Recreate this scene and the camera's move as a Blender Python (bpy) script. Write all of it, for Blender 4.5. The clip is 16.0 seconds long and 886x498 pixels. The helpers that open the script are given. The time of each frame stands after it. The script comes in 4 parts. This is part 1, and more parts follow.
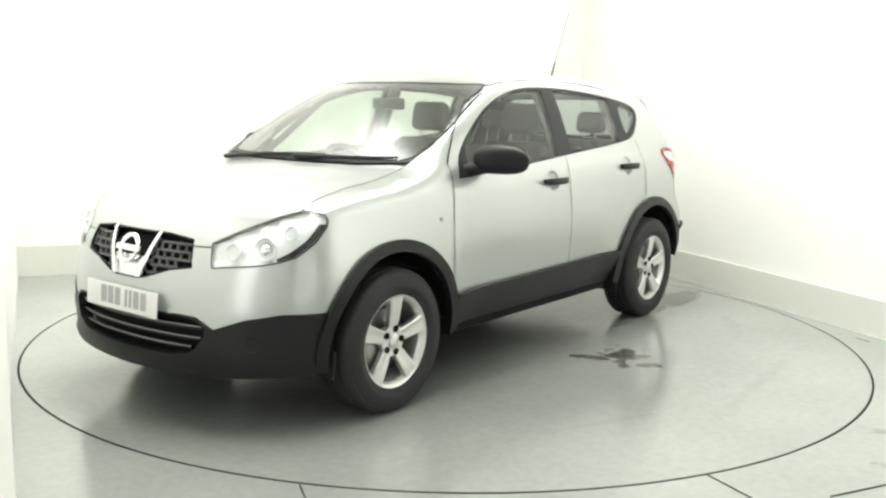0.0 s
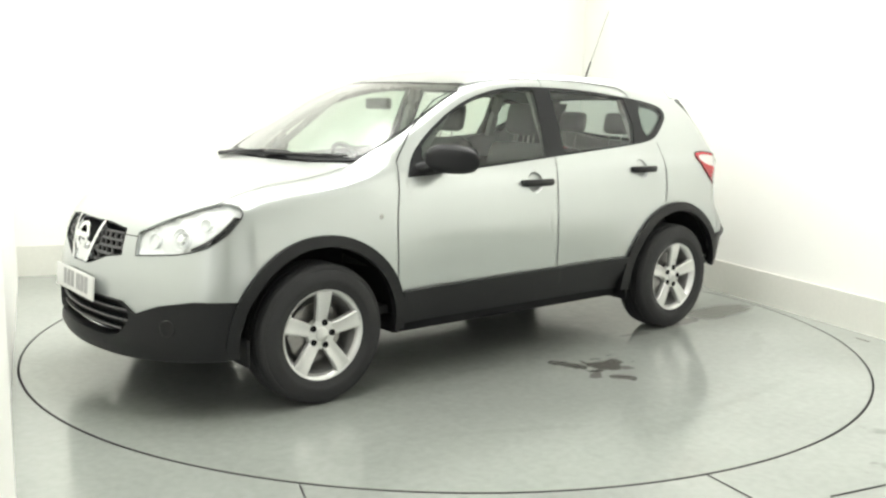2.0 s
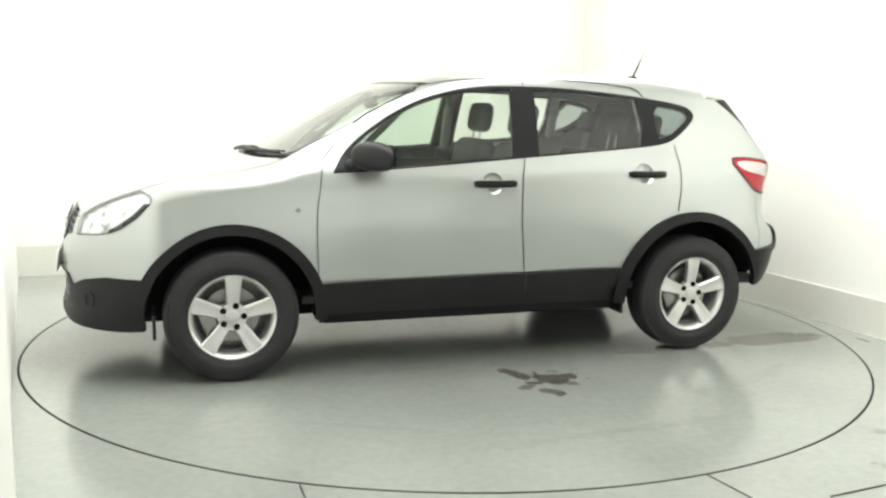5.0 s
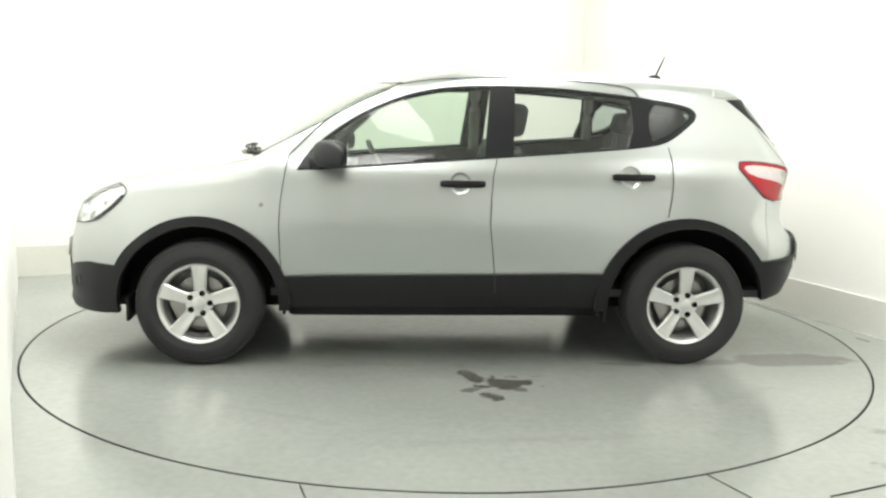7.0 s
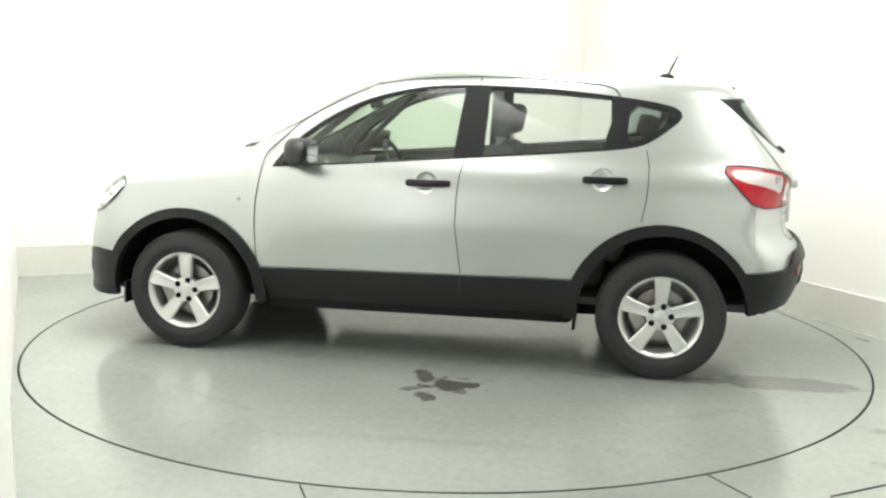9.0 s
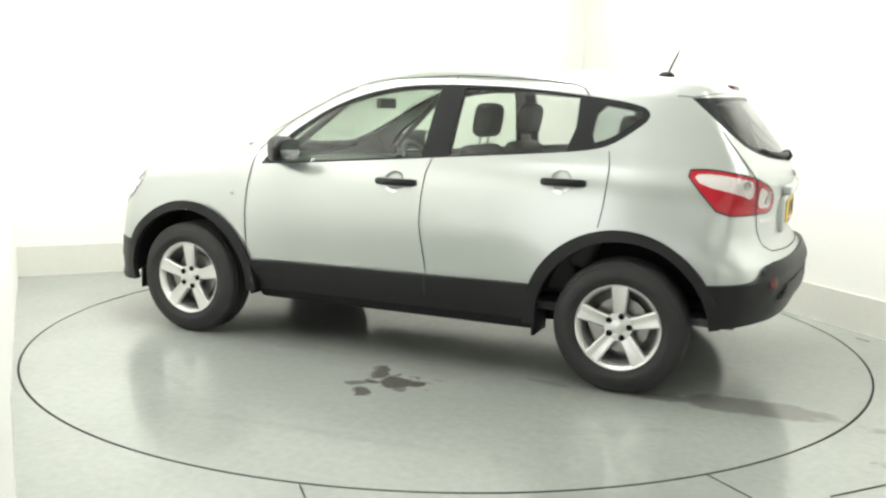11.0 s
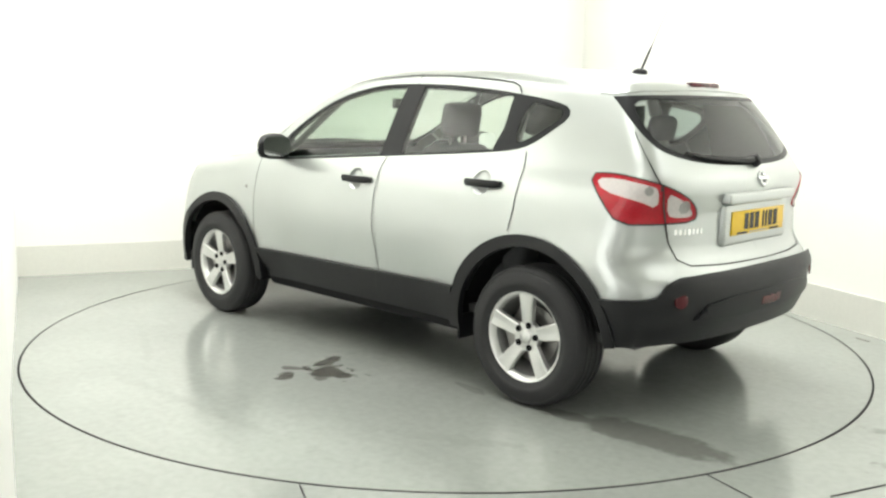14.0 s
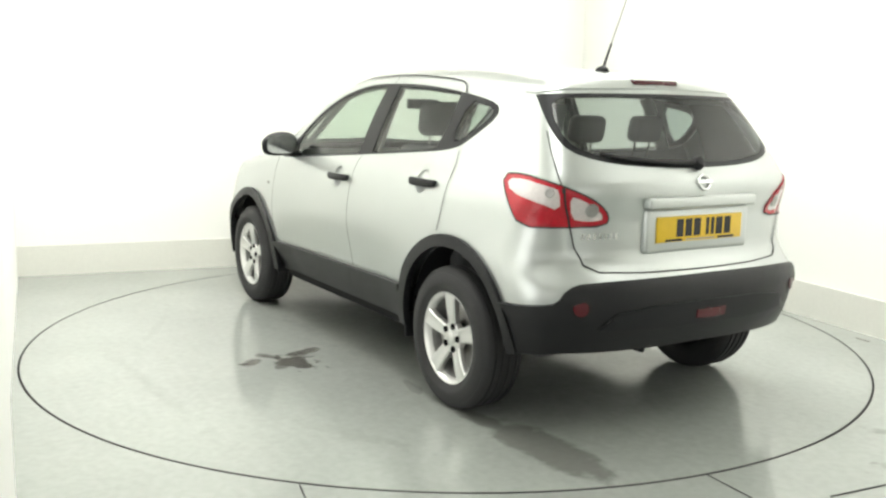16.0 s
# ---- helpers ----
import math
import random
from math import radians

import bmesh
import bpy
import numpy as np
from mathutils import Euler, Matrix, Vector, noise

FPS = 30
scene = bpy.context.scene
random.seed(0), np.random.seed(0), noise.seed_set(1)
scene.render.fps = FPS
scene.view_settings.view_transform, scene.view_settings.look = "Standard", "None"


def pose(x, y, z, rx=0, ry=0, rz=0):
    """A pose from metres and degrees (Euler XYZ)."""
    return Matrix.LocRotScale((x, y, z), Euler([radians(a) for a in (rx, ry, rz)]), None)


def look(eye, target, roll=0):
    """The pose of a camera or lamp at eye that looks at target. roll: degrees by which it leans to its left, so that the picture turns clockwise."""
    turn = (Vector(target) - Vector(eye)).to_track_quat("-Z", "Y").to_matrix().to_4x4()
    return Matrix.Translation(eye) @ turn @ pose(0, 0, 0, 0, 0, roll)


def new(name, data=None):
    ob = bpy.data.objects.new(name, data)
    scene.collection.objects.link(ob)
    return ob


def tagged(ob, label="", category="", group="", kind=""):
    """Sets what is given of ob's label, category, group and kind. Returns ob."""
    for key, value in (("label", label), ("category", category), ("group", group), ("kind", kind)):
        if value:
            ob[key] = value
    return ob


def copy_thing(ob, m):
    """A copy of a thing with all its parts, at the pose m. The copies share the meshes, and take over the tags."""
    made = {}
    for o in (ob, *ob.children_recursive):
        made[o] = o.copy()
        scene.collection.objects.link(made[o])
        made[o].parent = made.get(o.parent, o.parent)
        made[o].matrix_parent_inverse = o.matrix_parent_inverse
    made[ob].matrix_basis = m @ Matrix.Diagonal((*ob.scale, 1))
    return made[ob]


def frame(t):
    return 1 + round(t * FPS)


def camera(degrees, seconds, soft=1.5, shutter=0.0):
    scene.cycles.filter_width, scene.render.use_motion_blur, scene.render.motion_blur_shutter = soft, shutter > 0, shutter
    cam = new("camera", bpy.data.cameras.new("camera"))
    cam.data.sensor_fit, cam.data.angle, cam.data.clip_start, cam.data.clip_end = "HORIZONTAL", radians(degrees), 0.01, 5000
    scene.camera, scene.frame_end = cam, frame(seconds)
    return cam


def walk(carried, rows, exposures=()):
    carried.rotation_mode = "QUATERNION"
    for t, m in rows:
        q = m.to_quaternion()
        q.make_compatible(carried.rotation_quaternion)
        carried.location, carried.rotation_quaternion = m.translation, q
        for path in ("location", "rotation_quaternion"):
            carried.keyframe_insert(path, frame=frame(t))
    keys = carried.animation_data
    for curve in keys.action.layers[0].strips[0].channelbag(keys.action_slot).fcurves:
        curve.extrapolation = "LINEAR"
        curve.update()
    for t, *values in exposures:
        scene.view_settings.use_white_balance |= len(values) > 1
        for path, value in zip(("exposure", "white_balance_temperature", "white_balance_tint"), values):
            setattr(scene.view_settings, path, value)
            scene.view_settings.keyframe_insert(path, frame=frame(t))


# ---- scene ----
TURN = ((0, -127.48), (0.5, -130.0), (1, -133.36), (1.5, -136.81), (2, -140.36), (2.5, -143.91), (3, -147.43), (3.5, -150.95), (4, -154.54),
        (6.5, -171.93), (7, -175.48), (7.5, -179.03), (8, -182.57), (8.5, -186.12), (9, -189.73), (11.5, -207.01), (12, -210.42), (12.5, -213.79),
        (13, -217.19), (13.5, -220.65), (14, -224.11), (14.5, -227.55), (15, -230.99), (15.5, -234.48), (16, -238.06))
cam = camera(51.21, 16.0, soft=2.4)
EYE = (0, -5.644, 1.418)
VIEW = look(EYE, (EYE[0] - 0.0243, EYE[1] + 4.937, EYE[2] - 0.7897), 1.139)
walk(cam, [(0, VIEW), (16, VIEW)])

# ---- light: a bright white studio, lit by unseen soft boxes and added fill ----
world = bpy.data.worlds.new("studio")
scene.world = world
world.use_nodes = True
world.node_tree.nodes["Background"].inputs[0].default_value = (1, 1, 1, 1)
world.node_tree.nodes["Background"].inputs[1].default_value = 0.3
scene.view_settings.exposure = 0.06


def soft_box(eye, target, sx, sy, watts, spread=180):
    data = bpy.data.lights.new("unseen_soft_box", "AREA")
    data.shape, data.size, data.size_y, data.energy, data.color, data.spread = "RECTANGLE", sx, sy, watts, (1.0, 1.0, 0.96), radians(spread)
    new("unseen_soft_box", data).matrix_world = look(eye, target)


# unseen: ceiling boxes over the turntable and an upright box to the left; added as fill: boxes turned up to the white
# ceiling, weak boxes behind the camera, and wall washers
for lx, ly, watts in ((-2.0, 0.2, 8), (0.9, 1.5, 9), (-0.3, -2.6, 3), (2.6, -2.0, 5)):
    soft_box((lx, ly, 3.25), (lx, ly + 0.001, 0), 1.6, 2.6, watts)
for lx, ly, watts in ((-2.3, 0.0, 12), (1.3, 2.0, 12), (-0.6, -3.4, 6), (3.0, -2.6, 9)):
    soft_box((lx, ly, 2.6), (lx, ly + 0.001, 5), 0.9, 2.0, watts)
soft_box((-1.7, -7.7, 1.65), (-0.6, 0.5, 0.9), 3.4, 3.0, 14)
soft_box((2.8, -7.1, 1.65), (0.6, 0.5, 0.9), 3.4, 3.0, 18)
soft_box((-2.75, -4.2, 1.5), (-0.3, -0.2, 0.7), 2.6, 2.8, 40)
soft_box((-0.75, 0.6, 3.2), (-1.62, 2.4, 0.4), 4.4, 0.9, 50, 140)
soft_box((1.15, 0.7, 3.2), (2.70, 0.1, 0.1), 4.6, 0.9, 108, 140)
soft_box((2.3, -3.2, 3.2), (3.95, -3.0, 0.6), 4.6, 0.9, 100, 130)
soft_box((-1.75, 0.1, 3.2), (-2.85, -0.3, 0.3), 3.0, 0.9, 26, 120)
soft_box((-0.75, -1.2, 3.2), (-2.15, -1.75, 0.2), 3.4, 0.9, 74, 130)


# ---- materials ----
def shader(name, base, rough=0.5, metal=0.0, bump=0.0, scale=40.0, vary=0.06, coat=0.0, spec=0.5, rough_vary=0.08, coarse=2.5):
    """A surface with grain and stains at two scales."""
    m = bpy.data.materials.new(name)
    m.use_nodes = True
    nt = m.node_tree
    b = nt.nodes["Principled BSDF"]
    co = nt.nodes.new("ShaderNodeTexCoord")
    fine, wide = nt.nodes.new("ShaderNodeTexNoise"), nt.nodes.new("ShaderNodeTexNoise")
    for n, s, d in ((fine, scale, 4), (wide, coarse, 3)):
        n.inputs["Scale"].default_value, n.inputs["Detail"].default_value = s, d
        nt.links.new(co.outputs["Object"], n.inputs["Vector"])
    mix = nt.nodes.new("ShaderNodeMath")
    mix.operation = "ADD"
    nt.links.new(fine.outputs["Fac"], mix.inputs[0]), nt.links.new(wide.outputs["Fac"], mix.inputs[1])
    tone = nt.nodes.new("ShaderNodeMapRange")
    tone.inputs["From Min"].default_value, tone.inputs["From Max"].default_value = 0.6, 1.4
    tone.inputs["To Min"].default_value, tone.inputs["To Max"].default_value = 1 - vary, 1 + vary
    nt.links.new(mix.outputs[0], tone.inputs["Value"])
    col = nt.nodes.new("ShaderNodeVectorMath")
    col.operation = "SCALE"
    col.inputs[0].default_value = base[:3]
    nt.links.new(tone.outputs[0], col.inputs["Scale"])
    nt.links.new(col.outputs[0], b.inputs["Base Color"])
    rr = nt.nodes.new("ShaderNodeMapRange")
    rr.inputs["To Min"].default_value, rr.inputs["To Max"].default_value = max(0.02, rough - rough_vary), rough + rough_vary
    nt.links.new(wide.outputs["Fac"], rr.inputs["Value"])
    nt.links.new(rr.outputs[0], b.inputs["Roughness"])
    b.inputs["Metallic"].default_value, b.inputs["Specular IOR Level"].default_value = metal, spec
    b.inputs["Coat Weight"].default_value, b.inputs["Coat Roughness"].default_value = coat, 0.05
    if bump:
        bn = nt.nodes.new("ShaderNodeBump")
        bn.inputs["Strength"].default_value, bn.inputs["Distance"].default_value = bump, 0.002
        nt.links.new(fine.outputs["Fac"], bn.inputs["Height"])
        nt.links.new(bn.outputs[0], b.inputs["Normal"])
    return m


def pane_glass(name, tint, gloss=1.0, rough=0.03):
    """Thin sheet glass: tinted see-through with mirror gloss."""
    m = bpy.data.materials.new(name)
    m.use_nodes = True
    nt = m.node_tree
    nt.nodes.remove(nt.nodes["Principled BSDF"])
    out = nt.nodes["Material Output"]
    clear, shine, mix = nt.nodes.new("ShaderNodeBsdfTransparent"), nt.nodes.new("ShaderNodeBsdfGlossy"), nt.nodes.new("ShaderNodeMixShader")
    clear.inputs[0].default_value = (*tint, 1)
    shine.inputs["Roughness"].default_value = rough
    facing_w, power, mul = nt.nodes.new("ShaderNodeLayerWeight"), nt.nodes.new("ShaderNodeMath"), nt.nodes.new("ShaderNodeMath")
    facing_w.inputs["Blend"].default_value = 0.5
    power.operation, power.inputs[1].default_value = "POWER", 5.0
    mul.operation, mul.use_clamp = "MULTIPLY_ADD", True
    mul.inputs[1].default_value, mul.inputs[2].default_value = 0.9 * gloss, 0.075 * gloss
    nt.links.new(facing_w.outputs["Facing"], power.inputs[0])
    nt.links.new(power.outputs[0], mul.inputs[0])
    nt.links.new(mul.outputs[0], mix.inputs[0])
    nt.links.new(clear.outputs[0], mix.inputs[1]), nt.links.new(shine.outputs[0], mix.inputs[2])
    nt.links.new(mix.outputs[0], out.inputs["Surface"])
    return m


PAINT = shader("silver_paint", (0.515, 0.54, 0.53), 0.30, metal=0.82, scale=900, vary=0.035, coat=0.5, rough_vary=0.03)
CLAD = shader("black_moulded_plastic", (0.0095, 0.0098, 0.011), 0.42, spec=0.32, bump=0.25, scale=500, vary=0.15)
TRIM = shader("gloss_black_trim", (0.014, 0.0145, 0.016), 0.4, scale=60, vary=0.1, spec=0.22)
SATIN = shader("satin_black_bars", (0.085, 0.085, 0.088), 0.3, vary=0.1)
GAP = shader("shut_line_dark", (0.03, 0.03, 0.03), 0.8)
RUBBER = shader("tyre_rubber", (0.020, 0.020, 0.021), 0.72, bump=0.4, scale=150, vary=0.25)
ALLOY = shader("alloy_silver", (0.72, 0.72, 0.71), 0.32, metal=0.8, scale=120, vary=0.05)
STEEL = shader("brake_steel", (0.35, 0.34, 0.33), 0.4, metal=0.9, vary=0.15)
CHROME = shader("chrome", (0.85, 0.86, 0.86), 0.08, metal=1.0, vary=0.02, rough_vary=0.02)
BOWL = shader("lamp_reflector", (0.93, 0.94, 0.94), 0.28, metal=0.15, vary=0.05, scale=22, bump=0.6)
RED = shader("red_lamp_lens", (0.43, 0.006, 0.018), 0.2, scale=90, vary=0.22, coat=0.5, spec=0.3)
WHITE_LENS = shader("clear_lamp_lens", (0.62, 0.57, 0.56), 0.15, scale=70, vary=0.14, coat=0.6)
DARK_RED = shader("dark_red_reflector", (0.075, 0.004, 0.008), 0.25, vary=0.1)
PLATE_W = shader("white_plate", (0.82, 0.82, 0.80), 0.35, vary=0.03)
PLATE_Y = shader("yellow_plate", (0.78, 0.52, 0.03), 0.35, vary=0.04)
FADED = shader("worn_grey_ink", (0.42, 0.42, 0.42), 0.5)
INK = shader("black_ink", (0.015, 0.015, 0.016), 0.5)
FABRIC = shader("charcoal_seat_cloth", (0.085, 0.088, 0.09), 0.9, bump=0.5, scale=400, vary=0.2)
CABIN = shader("dark_cabin_plastic", (0.05, 0.052, 0.052), 0.6, bump=0.2, scale=300, vary=0.12)
LINER = shader("pale_headliner", (0.42, 0.42, 0.40), 0.9, bump=0.2, scale=300)
UNDER = shader("underbody_black", (0.016, 0.016, 0.017), 0.9, spec=0.1)
SIDE_GLASS = pane_glass("green_tinted_glass", (0.78, 0.87, 0.79))
SCREEN_GLASS = pane_glass("dusty_windscreen_glass", (0.76, 0.86, 0.78), 1.8, 0.22)
REAR_GLASS = pane_glass("clear_rear_door_glass", (0.88, 0.91, 0.89))
DARK_GLASS = pane_glass("rear_tinted_glass", (0.50, 0.56, 0.54))
LAMP_GLASS = pane_glass("lamp_cover_glass", (0.95, 0.96, 0.96), 0.8)
WALL = shader("white_wall_paint", (0.86, 0.86, 0.82), 0.75, bump=0.05, scale=120, vary=0.012, coarse=0.6)
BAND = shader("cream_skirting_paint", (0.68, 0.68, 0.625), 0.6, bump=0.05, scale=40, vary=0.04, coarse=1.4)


def floor_paint(name, stains_and_shade=()):
    """Pale green-grey floor paint with dust, scuffs, dark wet stains and painted shade (x, y, half length, half width,
    turn, strength, raggedness).
    """
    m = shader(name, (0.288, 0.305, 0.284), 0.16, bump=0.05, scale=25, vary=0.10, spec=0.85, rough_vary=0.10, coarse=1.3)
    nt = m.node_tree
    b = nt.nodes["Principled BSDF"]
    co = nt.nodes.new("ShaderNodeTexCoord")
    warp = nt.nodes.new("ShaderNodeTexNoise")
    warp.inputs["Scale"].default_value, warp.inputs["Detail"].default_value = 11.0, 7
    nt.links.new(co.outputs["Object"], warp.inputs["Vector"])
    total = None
    for sx, sy, a, w, deg, power, ragged in stains_and_shade:
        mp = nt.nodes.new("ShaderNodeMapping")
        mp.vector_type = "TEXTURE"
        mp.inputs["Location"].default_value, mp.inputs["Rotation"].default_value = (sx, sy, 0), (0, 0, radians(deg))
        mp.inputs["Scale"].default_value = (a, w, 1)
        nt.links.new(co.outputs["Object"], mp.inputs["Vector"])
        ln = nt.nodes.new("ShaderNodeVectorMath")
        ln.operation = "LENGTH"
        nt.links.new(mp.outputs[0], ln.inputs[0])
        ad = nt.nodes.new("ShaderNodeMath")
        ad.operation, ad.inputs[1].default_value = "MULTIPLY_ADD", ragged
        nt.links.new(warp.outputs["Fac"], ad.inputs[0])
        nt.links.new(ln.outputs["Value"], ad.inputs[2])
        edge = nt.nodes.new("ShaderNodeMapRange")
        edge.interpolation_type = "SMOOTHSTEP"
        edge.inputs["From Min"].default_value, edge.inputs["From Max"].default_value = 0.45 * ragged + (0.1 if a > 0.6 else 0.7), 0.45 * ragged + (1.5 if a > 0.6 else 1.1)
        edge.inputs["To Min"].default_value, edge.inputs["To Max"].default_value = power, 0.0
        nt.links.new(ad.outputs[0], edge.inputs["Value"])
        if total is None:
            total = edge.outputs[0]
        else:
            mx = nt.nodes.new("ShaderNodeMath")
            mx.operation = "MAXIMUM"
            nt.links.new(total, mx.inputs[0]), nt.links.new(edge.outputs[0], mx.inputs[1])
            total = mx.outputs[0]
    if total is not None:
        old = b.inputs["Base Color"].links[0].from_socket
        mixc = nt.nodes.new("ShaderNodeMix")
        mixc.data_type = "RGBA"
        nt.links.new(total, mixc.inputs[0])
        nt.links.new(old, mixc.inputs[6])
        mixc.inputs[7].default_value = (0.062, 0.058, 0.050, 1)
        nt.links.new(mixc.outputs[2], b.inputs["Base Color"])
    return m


FLOOR = floor_paint("floor_paint", ((2.0, -2.1, 0.30, 0.09, 10, 0.35, 2.6), (2.15, -1.75, 0.35, 0.05, -20, 0.3, 2.6), (2.60, -0.02, 0.07, 0.015, 110, 0.8, 1.2)))
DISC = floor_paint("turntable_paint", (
    (-0.221, 1.097, 0.20, 0.13, -173.4, 0.9, 2.4),
    (-0.066, 0.99, 0.17, 0.06, 118.6, 0.8, 2.4),
    (-0.049, 1.21, 0.09, 0.05, -155.9, 0.75, 2.4),
    (-0.131, 1.312, 0.11, 0.055, 118.6, 0.85, 2.4),
    (-0.288, 1.21, 0.06, 0.05, 159.6, 0.7, 1.6),
    (-1.9, 0.68, 0.44, 0.145, 2.0, 0.55, 1.0),
    (-1.5, 0.72, 0.22, 0.07, 5.0, 0.5, 1.2),
    (-0.92, 0.76, 0.16, 0.04, -12.0, 0.4, 1.6),
    (0.5, 0.75, 0.7, 0.1, 0.0, 0.3, 2.6),
    # two broad soft patches: brown dirt film mixed with the car's shade, painted in
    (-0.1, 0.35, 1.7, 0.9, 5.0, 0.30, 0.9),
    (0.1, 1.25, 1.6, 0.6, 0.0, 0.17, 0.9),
    (-0.2, 1.9, 0.9, 0.06, 4.0, 0.12, 2.6),
    (0.9, 1.55, 0.5, 0.05, -25.0, 0.13, 2.6),
    (-1.3, 1.35, 0.5, 0.07, 30.0, 0.12, 2.6),
    (0.2, -1.4, 1.0, 0.1, 0.0, 0.2, 2.6)))


# ---- mesh helpers ----
def mesh_of(name, verts, faces, material, parent=None, normals=None, smooth_all=True):
    me = bpy.data.meshes.new(name)
    me.from_pydata([tuple(v) for v in verts], [], [tuple(f) for f in faces])
    me.materials.append(material)
    if smooth_all:
        me.polygons.foreach_set("use_smooth", [True] * len(me.polygons))
    if normals is not None:
        me.normals_split_custom_set([tuple(v) for v in normals])
    ob = new(name, me)
    ob.parent = parent
    return ob


def part(name, bm, material, parent=None, label="", smooth_angle=35, m=None):
    """Links a bmesh as one mesh object under a thing or a part."""
    me = bpy.data.meshes.new(name)
    bmesh.ops.recalc_face_normals(bm, faces=bm.faces[:])
    for f in bm.faces:
        f.smooth = True
    for e in bm.edges:
        e.smooth = len(e.link_faces) == 2 and e.calc_face_angle(0) < radians(smooth_angle)
    bm.to_mesh(me)
    bm.free()
    me.materials.append(material)
    ob = new(name, me)
    ob.parent = parent
    if m is not None:
        ob.matrix_basis = m
    return tagged(ob, label)


def box(bm, x0, x1, y0, y1, z0, z1, bevel=0.0, seg=2):
    made = bmesh.ops.create_cube(bm, size=1, matrix=Matrix.LocRotScale(((x0 + x1) / 2, (y0 + y1) / 2, (z0 + z1) / 2), None, (x1 - x0, y1 - y0, z1 - z0)))["verts"]
    if bevel:
        edges = list({e for v in made for e in v.link_edges})
        bmesh.ops.bevel(bm, geom=edges, offset=bevel, segments=seg, profile=0.5, affect="EDGES")
    return bm


def lathe(bm, profile, n=64, axis="Y", closed=False):
    """Turns (radius, along) pairs round an axis."""
    rings = []
    for r, a in profile:
        ring = []
        for k in range(n):
            c, s = r * math.cos(2 * math.pi * k / n), r * math.sin(2 * math.pi * k / n)
            ring.append(bm.verts.new((c, a, s) if axis == "Y" else (c, s, a)))
        rings.append(ring)
    pairs = list(zip(rings, rings[1:])) + ([(rings[-1], rings[0])] if closed else [])
    for p, q in pairs:
        for k in range(n):
            bm.faces.new((p[k], p[(k + 1) % n], q[(k + 1) % n], q[k]))
    return rings


def tube(bm, pts, radius, n=10, cap=True):
    """A round bar through points; radius is one number or one for each point."""
    pts = [Vector(p) for p in pts]
    radii = radius if isinstance(radius, (list, tuple)) else [radius] * len(pts)
    rings = []
    for i, p in enumerate(pts):
        d = (pts[min(i + 1, len(pts) - 1)] - pts[max(i - 1, 0)]).normalized()
        a = d.cross(Vector((0, 0, 1)) if abs(d.z) < 0.9 else Vector((1, 0, 0))).normalized()
        b = d.cross(a)
        rings.append([bm.verts.new(p + radii[i] * (a * math.cos(2 * math.pi * k / n) + b * math.sin(2 * math.pi * k / n))) for k in range(n)])
    for p, q in zip(rings, rings[1:]):
        for k in range(n):
            bm.faces.new((p[k], p[(k + 1) % n], q[(k + 1) % n], q[k]))
    if cap:
        bm.faces.new(rings[0][::-1]), bm.faces.new(rings[-1])
    return bm


def prism(bm, outline, z0, z1):
    """An upright wall or slab over a plan outline."""
    low, high = ([bm.verts.new((x, y, z)) for x, y in outline] for z in (z0, z1))
    bm.faces.new(low[::-1]), bm.faces.new(high)
    for k in range(len(outline)):
        j = (k + 1) % len(outline)
        bm.faces.new((low[k], low[j], high[j], high[k]))
    return bm


# ---- the room ----
RADIUS = 2.441
TALL = 3.3
BACK_L, BACK_R = (-3.35, 1.427), (1.265, 3.43)      # foot of the back wall
RIGHT_F, LEFT_F = (5.985, -7.4), (-1.385, -2.93)     # where the right and left walls end


def strip_wall(name, p, q, z0, z1, thick, material, label, out=0.0, category="wall"):
    """A wall of some thickness along the line p to q; its body lies to the right of that line; out moves it to the left."""
    d = (Vector(q) - Vector(p)).normalized()
    n = Vector((d.y, -d.x))
    a, b = Vector(p) - n * out, Vector(q) - n * out
    bm = prism(bmesh.new(), [tuple(a), tuple(b), tuple(b + n * thick), tuple(a + n * thick)], z0, z1)
    return tagged(part(name, bm, material), label, category, kind="structure")


strip_wall("wall_back", BACK_R, BACK_L, -0.1, TALL, 0.2, WALL, "bright white painted studio back wall")
strip_wall("wall_right", RIGHT_F, BACK_R, -0.1, TALL, 0.2, WALL, "bright white painted studio side wall")
strip_wall("wall_left", BACK_L, LEFT_F, -0.1, TALL, 0.2, WALL, "unseen white wall added to close the room beside the turntable")
strip_wall("wall_return", LEFT_F, (-4.6, -3.6), -0.1, TALL, 0.2, WALL, "plain white painted return wall")
# unseen walls behind the camera, added to bounce light and show in reflections
strip_wall("wall_far_left", (-4.6, -3.6), (-3.6, -8.6), -0.1, TALL, 0.2, WALL, "unseen white wall added to close the room")
strip_wall("wall_front", (-3.6, -8.6), RIGHT_F, -0.1, TALL, 0.2, WALL, "unseen white wall added to close the room")
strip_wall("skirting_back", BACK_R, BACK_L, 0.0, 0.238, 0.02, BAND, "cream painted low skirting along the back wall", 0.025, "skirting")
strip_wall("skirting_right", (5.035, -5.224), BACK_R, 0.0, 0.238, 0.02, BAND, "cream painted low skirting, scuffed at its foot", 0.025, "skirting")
# unseen ceiling, added to spread the up-turned boxes' light
bm = prism(bmesh.new(), [(-6, -9.5), (7.5, -9.5), (7.5, 4.5), (-6, 4.5)], TALL, TALL + 0.15)
tagged(part("ceiling", bm, WALL), "unseen white ceiling added to bounce light", "ceiling", kind="structure")

